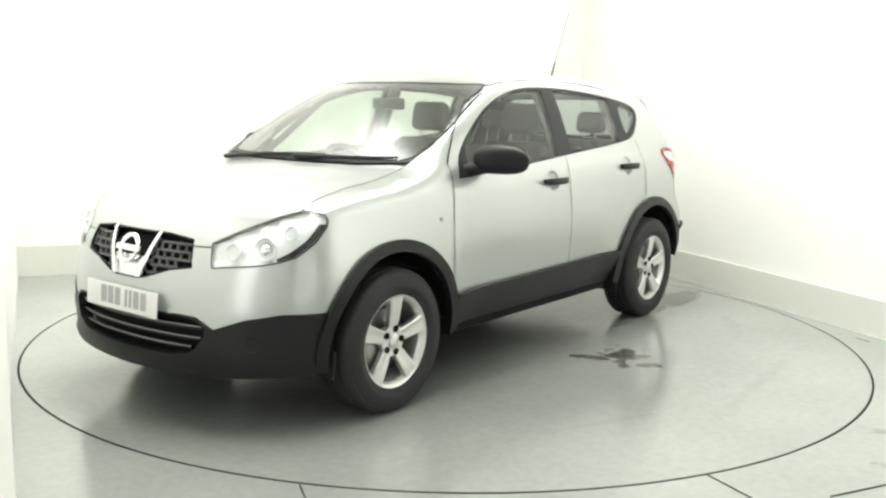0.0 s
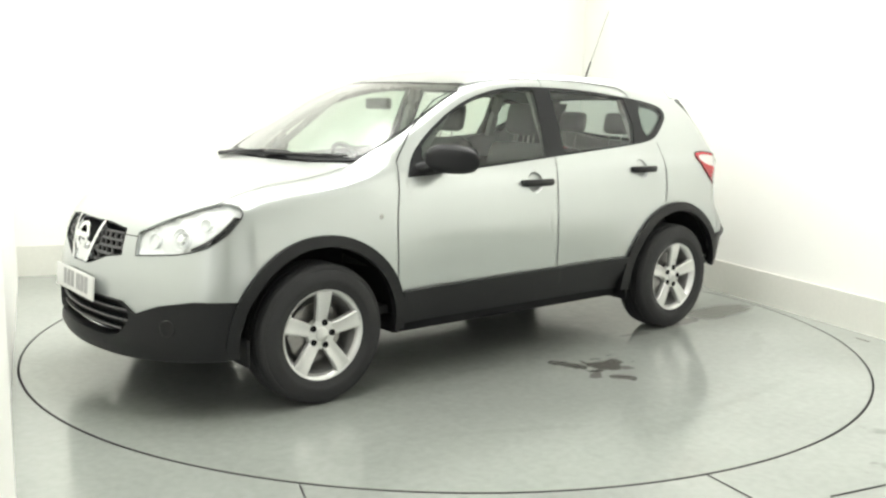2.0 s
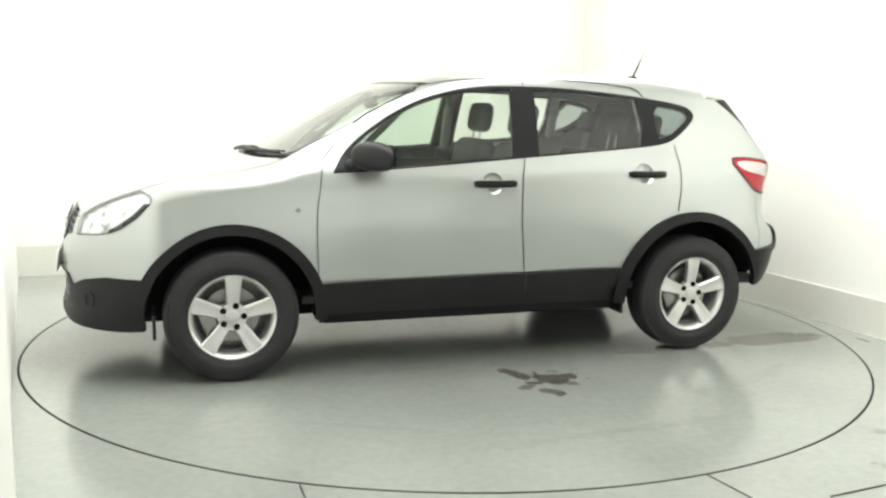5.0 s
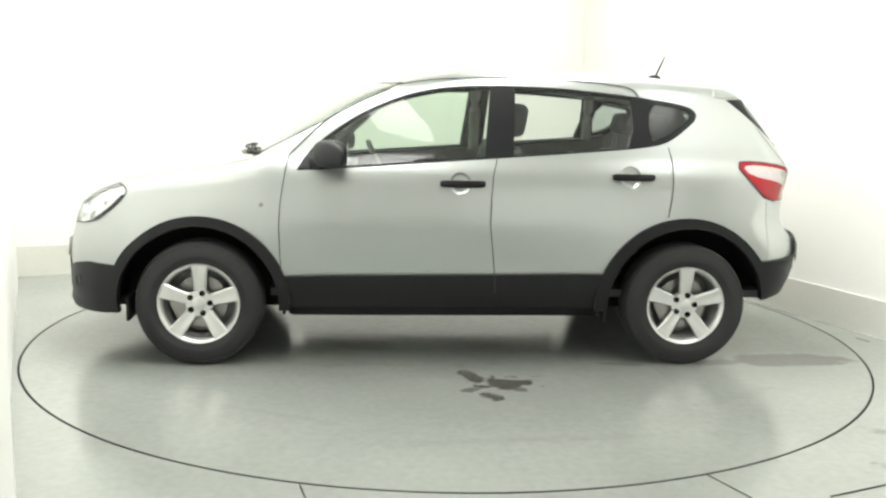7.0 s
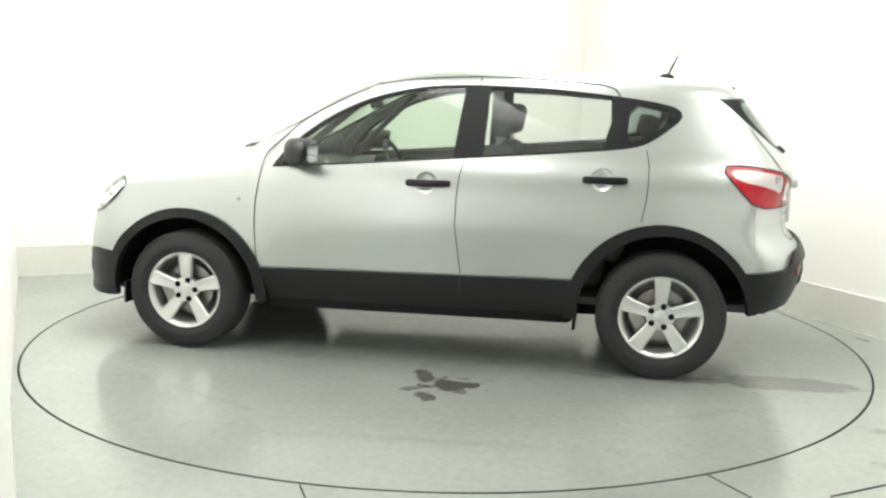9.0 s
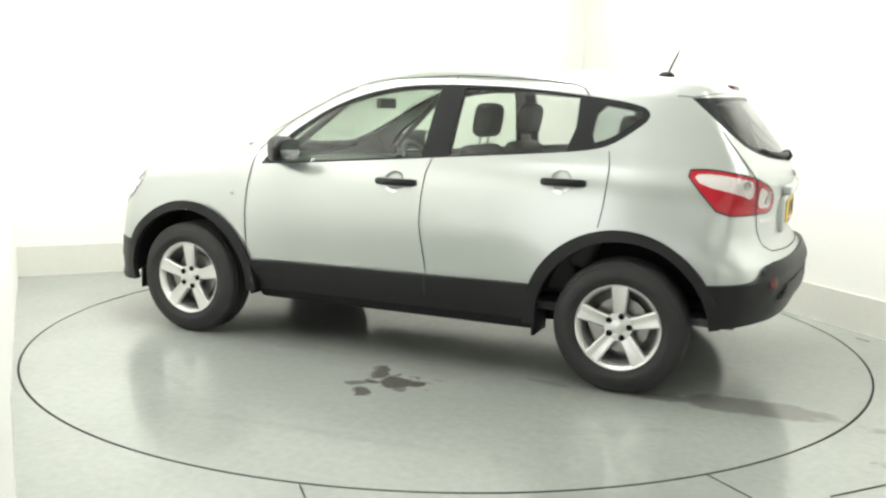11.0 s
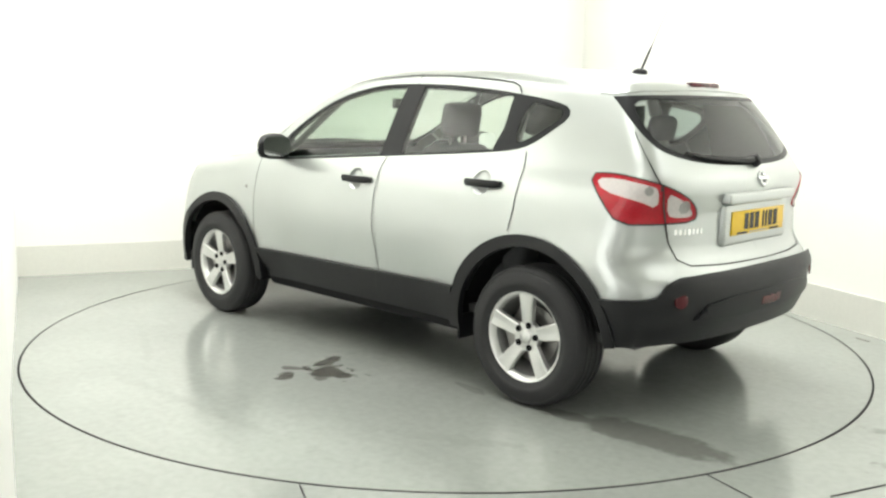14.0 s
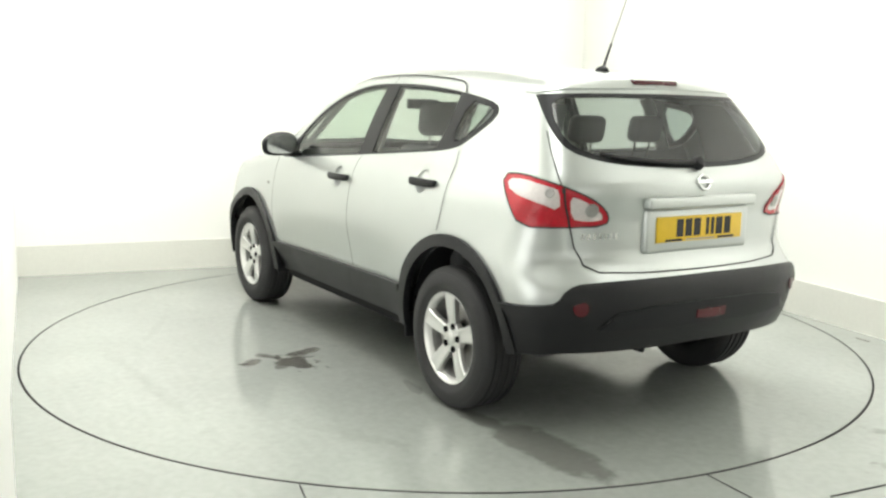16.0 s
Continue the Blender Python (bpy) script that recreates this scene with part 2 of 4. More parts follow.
# the fixed floor, with a round opening for the turntable
bm = bmesh.new()
N = 160
hole = [bm.verts.new(((RADIUS + 0.004) * math.cos(2 * math.pi * k / N), (RADIUS + 0.004) * math.sin(2 * math.pi * k / N), 0)) for k in range(N)]
deep = [bm.verts.new((v.co.x, v.co.y, -0.08)) for v in hole]
far = [bm.verts.new((9.5 * math.cos(2 * math.pi * k / N), 9.5 * math.sin(2 * math.pi * k / N), 0)) for k in range(N)]
for k in range(N):
    j = (k + 1) % N
    bm.faces.new((hole[k], far[k], far[j], hole[j])), bm.faces.new((deep[k], hole[k], hole[j], deep[j]))
tagged(part("floor", bm, FLOOR), "pale green-grey painted concrete floor with scuffs", "floor", kind="structure")
bm = bmesh.new()
lathe(bm, ((0.02, -0.085), (RADIUS + 0.2, -0.085)), 96, "Z")
tagged(part("turntable_pit", bm, UNDER), "dark gap beneath the turntable's rim", "pit", kind="structure")


def floor_joint(p, q, wide=0.006):
    d = (Vector(q) - Vector(p)).normalized() * wide / 2
    n = Vector((-d.y, d.x))
    bm = prism(bmesh.new(), [tuple(Vector(p) - n), tuple(Vector(q) - n), tuple(Vector(q) + n), tuple(Vector(p) + n)], 0.0005, 0.004)
    tagged(part("floor_joint", bm, GAP), "dark joint line in the painted floor", "floor joint", kind="structure")


floor_joint((-0.53, -2.40), (-0.36, -2.9))
floor_joint((1.436, -2.40), (2.9, -1.72))
floor_joint((1.03, -2.22), (1.136, -2.43), 0.004)

# the turntable
bm = bmesh.new()
rings = lathe(bm, ((0.3, 0), (0.9, 0), (1.6, 0), (RADIUS - 0.008, 0), (RADIUS - 0.005, -0.004), (RADIUS - 0.005, -0.07)), N, "Z")
bm.faces.new(rings[0][::-1])
rim = bmesh.new()
lathe(rim, ((RADIUS - 0.009, 0.0006), (RADIUS - 0.008, 0.0016), (RADIUS - 0.004, 0.0012), (RADIUS - 0.003, -0.03)), N, "Z")
turntable = tagged(part("turntable", bm, DISC), "round pale green-grey turntable with dark wet stains and painted shade about the car", "turntable")
part("rim", rim, GAP, turntable, "dark steel edge of the turntable")


# ---- the car's skin: one smooth closed form in the car's own space (x ahead, y to its left) ----
TOP = ((-2.3, 1.36), (-2.0, 1.45), (-1.85, 1.495), (-1.7, 1.53), (-1.3, 1.578), (-0.77, 1.606), (-0.24, 1.607), (0.07, 1.587), (0.27, 1.553),
       (0.48, 1.487), (0.75, 1.35), (1.02, 1.19), (1.15, 1.115), (1.27, 1.082), (1.63, 1.04), (1.92, 0.972), (2.05, 0.897), (2.15, 0.80), (2.3, 0.6))
WIDE = ((0.1, 0.79), (0.25, 0.815), (0.4, 0.84), (0.5, 0.848), (0.62, 0.855), (0.75, 0.852), (0.9, 0.838), (1.0, 0.82), (1.06, 0.80),
        (1.12, 0.768), (1.2, 0.735), (1.35, 0.672), (1.5, 0.597), (1.65, 0.51))
NOSE = ((0.1, 2.02), (0.2, 2.09), (0.3, 2.135), (0.4, 2.15), (0.5, 2.15), (0.6, 2.142), (0.7, 2.12), (0.8, 2.09), (0.9, 2.05), (1.1, 1.95))
TAIL = ((0.1, 1.85), (0.25, 1.95), (0.4, 2.05), (0.5, 2.09), (0.58, 2.10), (0.66, 2.09), (0.74, 2.03), (0.80, 2.003), (0.93, 2.003), (1.0, 2.018), (1.06, 2.028), (1.10, 2.018), (1.15, 1.983), (1.3, 1.87), (1.45, 1.755), (1.6, 1.64))


def spline(knots):
    """A smooth curve through knots, as a function on arrays."""
    kx, ky = (np.array(c, float) for c in zip(*knots))
    slope = np.gradient(ky, kx)
    sec = np.diff(ky) / np.diff(kx)
    for i in range(len(sec)):
        for j in (i, i + 1):
            slope[j] = 0.0 if slope[j] * sec[i] < 0 else np.sign(slope[j]) * min(abs(slope[j]), 3 * abs(sec[i]))

    def curve(q):
        q = np.clip(q, kx[0], kx[-1])
        i = np.clip(np.searchsorted(kx, q) - 1, 0, len(kx) - 2)
        w = kx[i + 1] - kx[i]
        s = (q - kx[i]) / w
        return ((1 + 2 * s) * (1 - s) ** 2 * ky[i] + s * (1 - s) ** 2 * w * slope[i]
                + s * s * (3 - 2 * s) * ky[i + 1] + s * s * (s - 1) * w * slope[i + 1])
    return curve


top_at, wide_at, nose_at, tail_at = spline(TOP), spline(WIDE), spline(NOSE), spline(TAIL)


def smooth(q, a, b):
    s = np.clip((q - a) / (b - a), 0, 1)
    return s * s * (3 - 2 * s)


def soft_max(a, b, k):
    hgt = np.clip(0.5 + 0.5 * (a - b) / k, 0, 1)
    return b + (a - b) * hgt + k * hgt * (1 - hgt)


def skin(x, y, z):
    """Below zero inside the car's body."""
    y = np.abs(y)
    side = y - wide_at(z) + 0.05 * smooth(x, 0.9, 2.0) * smooth(z, 0.6, 0.95) + 0.055 * smooth(-x, 1.2, 2.0) * (0.35 + 0.65 * smooth(z, 0.7, 0.9)) \
        + 0.02 * smooth(x, 0.3, 0.95) * smooth(z, 1.05, 1.2) + 0.012 * (x / 1.4) ** 2 * smooth(z, 1.15, 1.5)
    # the doors fall inwards towards their foot
    side = side + 0.026 * smooth(0.98 - np.abs(x), 0, 0.4) * smooth(0.80 - z, 0, 0.28)
    bow = 0.22 * smooth(x, -0.2, 0.6) + 0.10 * smooth(x, 1.4, 1.9)
    over = z - top_at(x + bow * y * y) + (0.11 * smooth(1.3 - x, 0, 1.0) + 0.06 * smooth(x, 0.8, 1.4)) * y * y
    front = x - nose_at(z) + 0.10 * (y / 0.6) ** 2 + 0.10 * (y / 0.75) ** 5
    rear = -x - tail_at(z) + 0.075 * (y / 0.65) ** 2 + 0.10 * (y / 0.78) ** 6
    return soft_max(soft_max(soft_max(side, over, 0.07), front, 0.10), rear, 0.08)


def skin_normal(p):
    e = 2e-3
    g = np.stack([skin(*(p + e * d).T) - skin(*(p - e * d).T) for d in np.eye(3)], 1)
    return g / np.maximum(np.linalg.norm(g, axis=1, keepdims=True), 1e-9)


FAN = 1.45


def round_u(x, y):
    """Where a place of the plan lies along the girth: x on the side, then turning round both ends."""
    if abs(x) <= FAN:
        return x
    return math.copysign(FAN + 0.85 * math.atan2(abs(x) - FAN, y), x)


def girth(u, z, off=0.0):
    """The places on the skin at u along the girth and the height z."""
    u, z = np.asarray(u, float), np.asarray(z, float)
    phi = np.clip((np.abs(u) - FAN) / 0.85, 0, math.pi / 2) * np.sign(u)
    cx, dx, dy = np.clip(u, -FAN, FAN), np.sin(phi), np.cos(phi)
    lo, hi = np.zeros_like(u) + 0.02, np.zeros_like(u) + 1.3
    for _ in range(36):
        mid = (lo + hi) / 2
        inside = skin(cx + mid * dx, mid * dy, z) < 0
        lo, hi = np.where(inside, mid, lo), np.where(inside, hi, mid)
    p = np.stack([cx + lo * dx, lo * dy, z], 1)
    return p + off * skin_normal(p) if np.any(off) else p


def above(x, y, off=0.0):
    x, y = np.asarray(x, float), np.asarray(y, float)
    lo, hi = np.zeros_like(x) + 0.45, np.zeros_like(x) + 1.8
    for _ in range(36):
        mid = (lo + hi) / 2
        inside = skin(x, y, mid) < 0
        lo, hi = np.where(inside, mid, lo), np.where(inside, hi, mid)
    p = np.stack([x, y, lo], 1)
    return p + off * skin_normal(p) if np.any(off) else p

# ---- panels of the car, cut from its skin ----
from mathutils.geometry import delaunay_2d_cdt


def dense(pts, step=0.03, closed=True):
    out = []
    n = len(pts)
    for i in range(n if closed else n - 1):
        (ax, ay), (bx, by) = pts[i], pts[(i + 1) % n]
        k = max(1, int(math.hypot(bx - ax, by - ay) / step))
        out += [(ax + (bx - ax) * s / k, ay + (by - ay) * s / k) for s in range(k)]
    if not closed:
        out.append(pts[-1])
    return out


def rounded(pts, times=2, closed=True):
    """Corner cutting, for soft outlines."""
    for _ in range(times):
        out = []
        n = len(pts)
        for i in range(n if closed else n - 1):
            a, b = pts[i], pts[(i + 1) % n]
            out += [(0.75 * a[0] + 0.25 * b[0], 0.75 * a[1] + 0.25 * b[1]), (0.25 * a[0] + 0.75 * b[0], 0.25 * a[1] + 0.75 * b[1])]
        pts = out if closed else [pts[0], *out, pts[-1]]
    return pts


def within(poly, px, py):
    """Which points lie inside a closed outline."""
    inside = np.zeros(len(px), bool)
    n = len(poly)
    for i in range(n):
        (ax, ay), (bx, by) = poly[i], poly[(i + 1) % n]
        cross = (ay > py) != (by > py)
        if ay != by:
            inside ^= cross & (px < (bx - ax) * (py - ay) / (by - ay) + ax)
    return inside


def cut(domain, outlines, step):
    """Triangles of the domain's inside, split along all outlines."""
    pts, edges = [], []
    for poly in (domain, *outlines):
        base = len(pts)
        pts += poly
        edges += [(base + i, base + (i + 1) % len(poly)) for i in range(len(poly))]
    xs, ys = zip(*domain)
    gx, gy = np.meshgrid(np.arange(min(xs), max(xs), step), np.arange(min(ys), max(ys), step))
    gx[1::2] += step / 2
    gx, gy = gx.ravel(), gy.ravel()
    keep = within(domain, gx, gy)
    pts += list(zip(gx[keep].tolist(), gy[keep].tolist()))
    v, _, f, *_ = delaunay_2d_cdt([Vector(p) for p in pts], edges, [], 0, 1e-4)
    v, f = np.array([(q.x, q.y) for q in v]), np.array(f)
    mid = v[f].mean(1)
    f = f[within(domain, mid[:, 0], mid[:, 1])]
    return v, f, v[f].mean(1)


def rim_loops(faces):
    seen = {}
    for f in faces:
        for i in range(len(f)):
            a, b = int(f[i]), int(f[(i + 1) % len(f)])
            if seen.pop((b, a), None) is None:
                seen[(a, b)] = True
    return list(seen)


def sheet(name, verts, faces, material, parent, label="", depth=0.012, join=False, side=1):
    """One panel from places on the skin: a smooth outer face with its edges turned in by depth (or out, where depth is below zero). join: both halves of the car as one panel; side -1: its mirror."""
    used, inv = np.unique(faces, return_inverse=True)
    p, f = verts[used], inv.reshape(-1, 3)
    n = skin_normal(p)
    nf = np.cross(p[f[:, 1]] - p[f[:, 0]], p[f[:, 2]] - p[f[:, 0]])
    flip = (nf * n[f].mean(1)).sum(1) < 0
    f[flip] = f[flip][:, ::-1]
    V, Fc, Nl = list(p), [], []
    for t in f:
        Fc.append(tuple(t))
        Nl += [n[i] for i in t]
    if depth:
        inner = {}
        for a, b in rim_loops(f):
            if join and abs(p[a][1]) < 2e-3 and abs(p[b][1]) < 2e-3:
                continue
            for i in (a, b):
                if i not in inner:
                    inner[i] = len(V)
                    V.append(p[i] - depth * n[i])
            q = np.cross(p[a] - p[b], n[a])
            q = q / max(np.linalg.norm(q), 1e-9)
            Fc.append((b, a, inner[a], inner[b]) if depth > 0 else (a, b, inner[b], inner[a]))
            Nl += [-q if depth > 0 else q] * 4
    V, Nl = np.array(V), np.array(Nl)
    if join or side < 0:
        flipv = np.array([1, -1, 1])
        mf = [tuple(reversed(t)) for t in Fc]
        mn, at = [], 0
        for t in Fc:
            mn += [Nl[at + k] * flipv for k in reversed(range(len(t)))]
            at += len(t)
        if join:
            k = len(V)
            V, Fc, Nl = np.vstack([V, V * flipv]), Fc + [tuple(i + k for i in t) for t in mf], np.vstack([Nl, mn])
        else:
            V, Fc, Nl = V * flipv, mf, np.array(mn)
    ob = mesh_of(name, V, Fc, material, parent, Nl)
    return tagged(ob, label)


HUB_X, HUB_Z = 1.315, 0.328


def ring_outline(cx, r, cz=HUB_Z, n=60):
    return [(cx + r * math.cos(2 * math.pi * k / n), cz + r * math.sin(2 * math.pi * k / n)) for k in range(n)]


def shrunk(outline, k):
    """The outline drawn in towards its middle."""
    mx, mz = (sum(c) / len(outline) for c in zip(*outline))
    return [(mx + (u - mx) * k, mz + (z - mz) * k) for u, z in outline]


END = FAN + 0.85 * math.pi / 2

# the seam where the sides meet bonnet, windscreen and roof, from nose to tail
seam = []
for u, z in dense([(END, 0.845), (2.5, 0.846), (2.33, 0.838), (2.22, 0.815), (2.07, 0.872), (1.884, 0.932), (1.79, 0.955)], 0.03, False):
    seam.append(girth([u], [z])[0])
for x, y in dense([(1.70, 0.690), (1.6, 0.672), (1.4, 0.655), (1.2, 0.648), (1.05, 0.655), (0.95, 0.668), (0.85, 0.678), (0.72, 0.668), (0.494, 0.628), (0.32, 0.596)], 0.03, False):
    seam.append(above([x], [y])[0])
for u, z in dense([(0.283, 1.499), (0.159, 1.523), (0.035, 1.538), (-0.152, 1.549), (-0.309, 1.555), (-0.498, 1.552), (-0.655, 1.545), (-0.845, 1.532), (-1.0, 1.515),
                   (-1.3, 1.487), (-1.5, 1.468), (-1.62, 1.46), (-1.8, 1.478), (-2.2, 1.486), (-END, 1.49)], 0.03, False):
    seam.append(girth([u], [z])[0])
seam = np.array(seam)
seam[0, 1] = seam[-1, 1] = 0
seam_uz = [(round_u(p[0], p[1]), p[2]) for p in seam]
seam_xy = [(p[0], p[1]) for p in seam]

FOOT = [(-END, 0.40), (-2.0, 0.39), (-1.77, 0.372), (-1.6, 0.33), (-0.9, 0.30), (0.9, 0.30), (1.6, 0.30), (1.75, 0.285), (2.3, 0.27), (END, 0.262)]
girth_domain = dense(FOOT, 0.03, False) + seam_uz

DLO = rounded([(0.801, 1.041), (0.283, 1.077), (-0.262, 1.119), (-0.975, 1.175), (-1.133, 1.195), (-1.214, 1.221), (-1.305, 1.283), (-1.385, 1.35), (-1.37, 1.400), (-1.281, 1.428),
               (-1.123, 1.452), (-0.902, 1.478), (-0.65, 1.499), (-0.462, 1.507), (-0.274, 1.509), (-0.087, 1.505), (0.053, 1.489), (0.192, 1.459), (0.314, 1.420), (0.45, 1.358), (0.585, 1.273),
               (0.674, 1.206), (0.746, 1.138), (0.80, 1.055)], 1)
PANE_F = [(0.66, 1.060), (0.283, 1.088), (-0.195, 1.125), (-0.235, 1.492), (-0.087, 1.490), (0.053, 1.474), (0.192, 1.444), (0.314, 1.404), (0.45, 1.341), (0.585, 1.254), (0.66, 1.195), (0.675, 1.12)]
PANE_R = [(-0.352, 1.138), (-0.66, 1.161), (-0.985, 1.187), (-1.02, 1.30), (-1.014, 1.458), (-0.65, 1.485), (-0.372, 1.493)]
PANE_Q = rounded([(-1.10, 1.222), (-1.19, 1.247), (-1.27, 1.298), (-1.345, 1.355), (-1.333, 1.39), (-1.27, 1.406), (-1.118, 1.428)], 1)
DOOR_F = [(0.884, 0.485), (0.893, 0.755), (0.887, 0.873), (0.873, 0.961), (0.86, 1.048), (0.844, 1.12), (0.706, 1.262), (0.587, 1.350), (0.467, 1.426), (0.35, 1.60), (-0.316, 1.60), (-0.311, 1.508),
          (-0.262, 1.116), (-0.241, 1.035), (-0.229, 0.916), (-0.226, 0.766), (-0.258, 0.502)]
DOOR_R = [(-0.316, 1.60), (-0.311, 1.508), (-0.262, 1.116), (-0.241, 1.035), (-0.229, 0.916), (-0.226, 0.766), (-0.258, 0.502), (-0.935, 0.51), (-1.0, 0.62), (-1.192, 0.822), (-1.212, 0.928),
          (-1.219, 1.018), (-1.22, 1.107), (-1.205, 1.19), (-1.06, 1.46), (-1.04, 1.60)]
HEAD = [(2.214, 0.720), (2.217, 0.772), (2.216, 0.8155), (2.07, 0.8714), (1.884, 0.9314), (1.79, 0.9543), (1.745, 0.952), (1.708, 0.938), (1.697, 0.918), (1.705, 0.895), (1.768, 0.828), (1.855, 0.771), (1.92, 0.752), (1.99, 0.739)]
TAIL_L = rounded([(-1.590, 1.115), (-1.735, 1.122), (-1.908, 1.096), (-2.02, 1.058), (-2.10, 1.014), (-2.145, 0.962), (-2.130, 0.918), (-1.95, 0.912), (-1.768, 0.909), (-1.690, 0.997)], 1)
TAIL_W = rounded([(-1.622, 1.099), (-1.74, 1.106), (-1.905, 1.080), (-1.946, 1.066), (-1.944, 0.975), (-1.86, 1.008), (-1.67, 1.045)], 1)
TAIL_C = rounded([(-1.963, 1.058), (-2.02, 1.040), (-2.09, 0.998), (-2.128, 0.957), (-2.118, 0.932), (-2.02, 0.930), (-1.966, 0.945)], 1)
TAIL_W, TAIL_C = (shrunk(o, k) for o, k in ((TAIL_W, 0.93), (TAIL_C, 0.84)))
GRILLE = [(2.325, 0.828), (2.32, 0.712), (2.454, 0.694), (2.62, 0.650), (2.70, 0.638), (END + 0.1, 0.638), (END + 0.1, 0.842), (2.5, 0.844)]
LOW_GRILLE = rounded([(2.31, 0.36), (2.225, 0.462), (2.30, 0.508), (2.4, 0.512), (END + 0.6, 0.508), (END + 0.6, 0.335), (2.45, 0.338)], 1)
REAR_PANE = rounded([(-1.618, 1.4545), (-1.622, 1.450), (-1.65, 1.436), (-1.745, 1.368), (-1.857, 1.276), (-1.94, 1.220), (-2.075, 1.183), (-2.272, 1.162), (-2.6, 1.153), (-END - 0.6, 1.152), (-END - 0.6, 1.468), (-2.19, 1.468), (-1.80, 1.462), (-1.70, 1.4585), (-1.63, 1.456)], 1)
REAR_IN = rounded([(-1.76, 1.436), (-1.80, 1.37), (-1.89, 1.283), (-1.965, 1.235), (-2.085, 1.203), (-2.272, 1.184), (-2.6, 1.175), (-END - 0.6, 1.174), (-END - 0.6, 1.452), (-2.19, 1.450), (-1.88, 1.446)], 1)
GATE = [(-1.60, 1.56), (-1.66, 1.44), (-1.80, 1.30), (-1.888, 1.171), (-1.944, 1.082), (-1.972, 0.923), (-1.992, 0.83), (-2.038, 0.755), (-2.113, 0.726), (-2.35, 0.718), (-END - 0.1, 0.716), (-END - 0.1, 1.56)]
CLAD_F = [(1.55, 0.545), (1.706, 0.537), (1.915, 0.541), (2.072, 0.515), (2.205, 0.468), (2.29, 0.514), (2.4, 0.518), (END + 0.1, 0.514), (END + 0.1, 0.1), (1.55, 0.1)]
CLAD_R = rounded([(-1.55, 0.575), (-1.684, 0.582), (-1.90, 0.597), (-1.96, 0.61), (-1.99, 0.665), (-2.06, 0.684), (-2.562, 0.692), (-END - 0.6, 0.694), (-END - 0.6, 0.1), (-1.55, 0.1)], 1)
SILL = [(0.95, 0.487), (-0.258, 0.498), (-0.95, 0.508), (-0.95, 0.1), (0.95, 0.1)]
BUMPER_F = [(1.70, 0.3), (1.70, 0.915), (1.75, 1.1), (END + 0.1, 1.1), (END + 0.1, 0.1)]
BUMPER_R = [(-1.74, 0.3), (-1.765, 0.91), (-1.95, 0.91), (-1.992, 0.83), (-2.038, 0.755), (-2.113, 0.726), (-END - 0.1, 0.716), (-END - 0.1, 0.1)]
FENDER = [(0.884, 0.3), (0.893, 0.755), (0.887, 0.873), (0.873, 0.961), (0.86, 1.048), (0.844, 1.12), (0.9, 1.3), (1.9, 1.3), (1.75, 0.95), (1.70, 0.915), (1.70, 0.3)]
PILLAR = [(-0.2, 0.9), (-0.2, 1.7), (1.2, 1.7), (1.2, 0.9)]
CUP_F, CUP_R = ring_outline(-0.062, 0.058, 0.987, 24), ring_outline(-0.985, 0.058, 1.032, 24)
ARCH_F, ARCH_R = ring_outline(HUB_X, 0.418), ring_outline(-HUB_X, 0.432)
FLARE_F, FLARE_R = ring_outline(HUB_X - 0.004, 0.472), ring_outline(-HUB_X + 0.012, 0.488)

# name, outline, material, offset from the skin, depth of the edge, joined over the middle; the first that holds a place takes it
GIRTH = [
    ("arch_opening_f", ARCH_F, None, 0, 0, False), ("arch_opening_r", ARCH_R, None, 0, 0, False),
    ("cup_f", CUP_F, None, 0, 0, False), ("cup_r", CUP_R, None, 0, 0, False),
    ("headlight", HEAD, LAMP_GLASS, 0.002, 0.012, False), ("tail_clear", TAIL_W, WHITE_LENS, 0.004, 0.02, False), ("tail_inner_clear", TAIL_C, WHITE_LENS, 0.004, 0.02, False),
    ("tail_lamp", TAIL_L, RED, 0.005, 0.02, False),
    ("grille", GRILLE, None, 0, 0, True), ("low_grille", LOW_GRILLE, None, 0, 0, True),
    ("front_pane", PANE_F, SIDE_GLASS, -0.004, 0.004, False), ("rear_pane", PANE_R, REAR_GLASS, -0.004, 0.004, False), ("quarter_pane", PANE_Q, DARK_GLASS, -0.003, 0.004, False),
    ("rear_window", REAR_IN, DARK_GLASS, 0.0, 0.005, True), ("window_border", REAR_PANE, TRIM, 0.0, 0.005, True),
    ("window_frame", DLO, TRIM, 0.0, 0.03, False),
    ("arch_flare_f", FLARE_F, CLAD, 0.020, 0.035, False), ("arch_flare_r", FLARE_R, CLAD, 0.018, 0.035, False),
    ("front_cladding", CLAD_F, CLAD, 0.010, 0.05, True), ("rear_cladding", CLAD_R, CLAD, 0.012, 0.05, True), ("sill", SILL, CLAD, 0.014, 0.08, False),
    ("front_door", DOOR_F, PAINT, 0, 0.02, False), ("rear_door", DOOR_R, PAINT, 0, 0.02, False), ("tailgate", GATE, PAINT, 0, 0.02, True),
    ("front_bumper", BUMPER_F, PAINT, 0, 0.02, True), ("rear_bumper", BUMPER_R, PAINT, 0.003, 0.02, True), ("front_wing", FENDER, PAINT, 0, 0.02, False),
    ("windscreen_pillar", PILLAR, PAINT, 0, 0.02, False),
]
outlines = [dense(o, 0.03) for _, o, *_ in GIRTH]
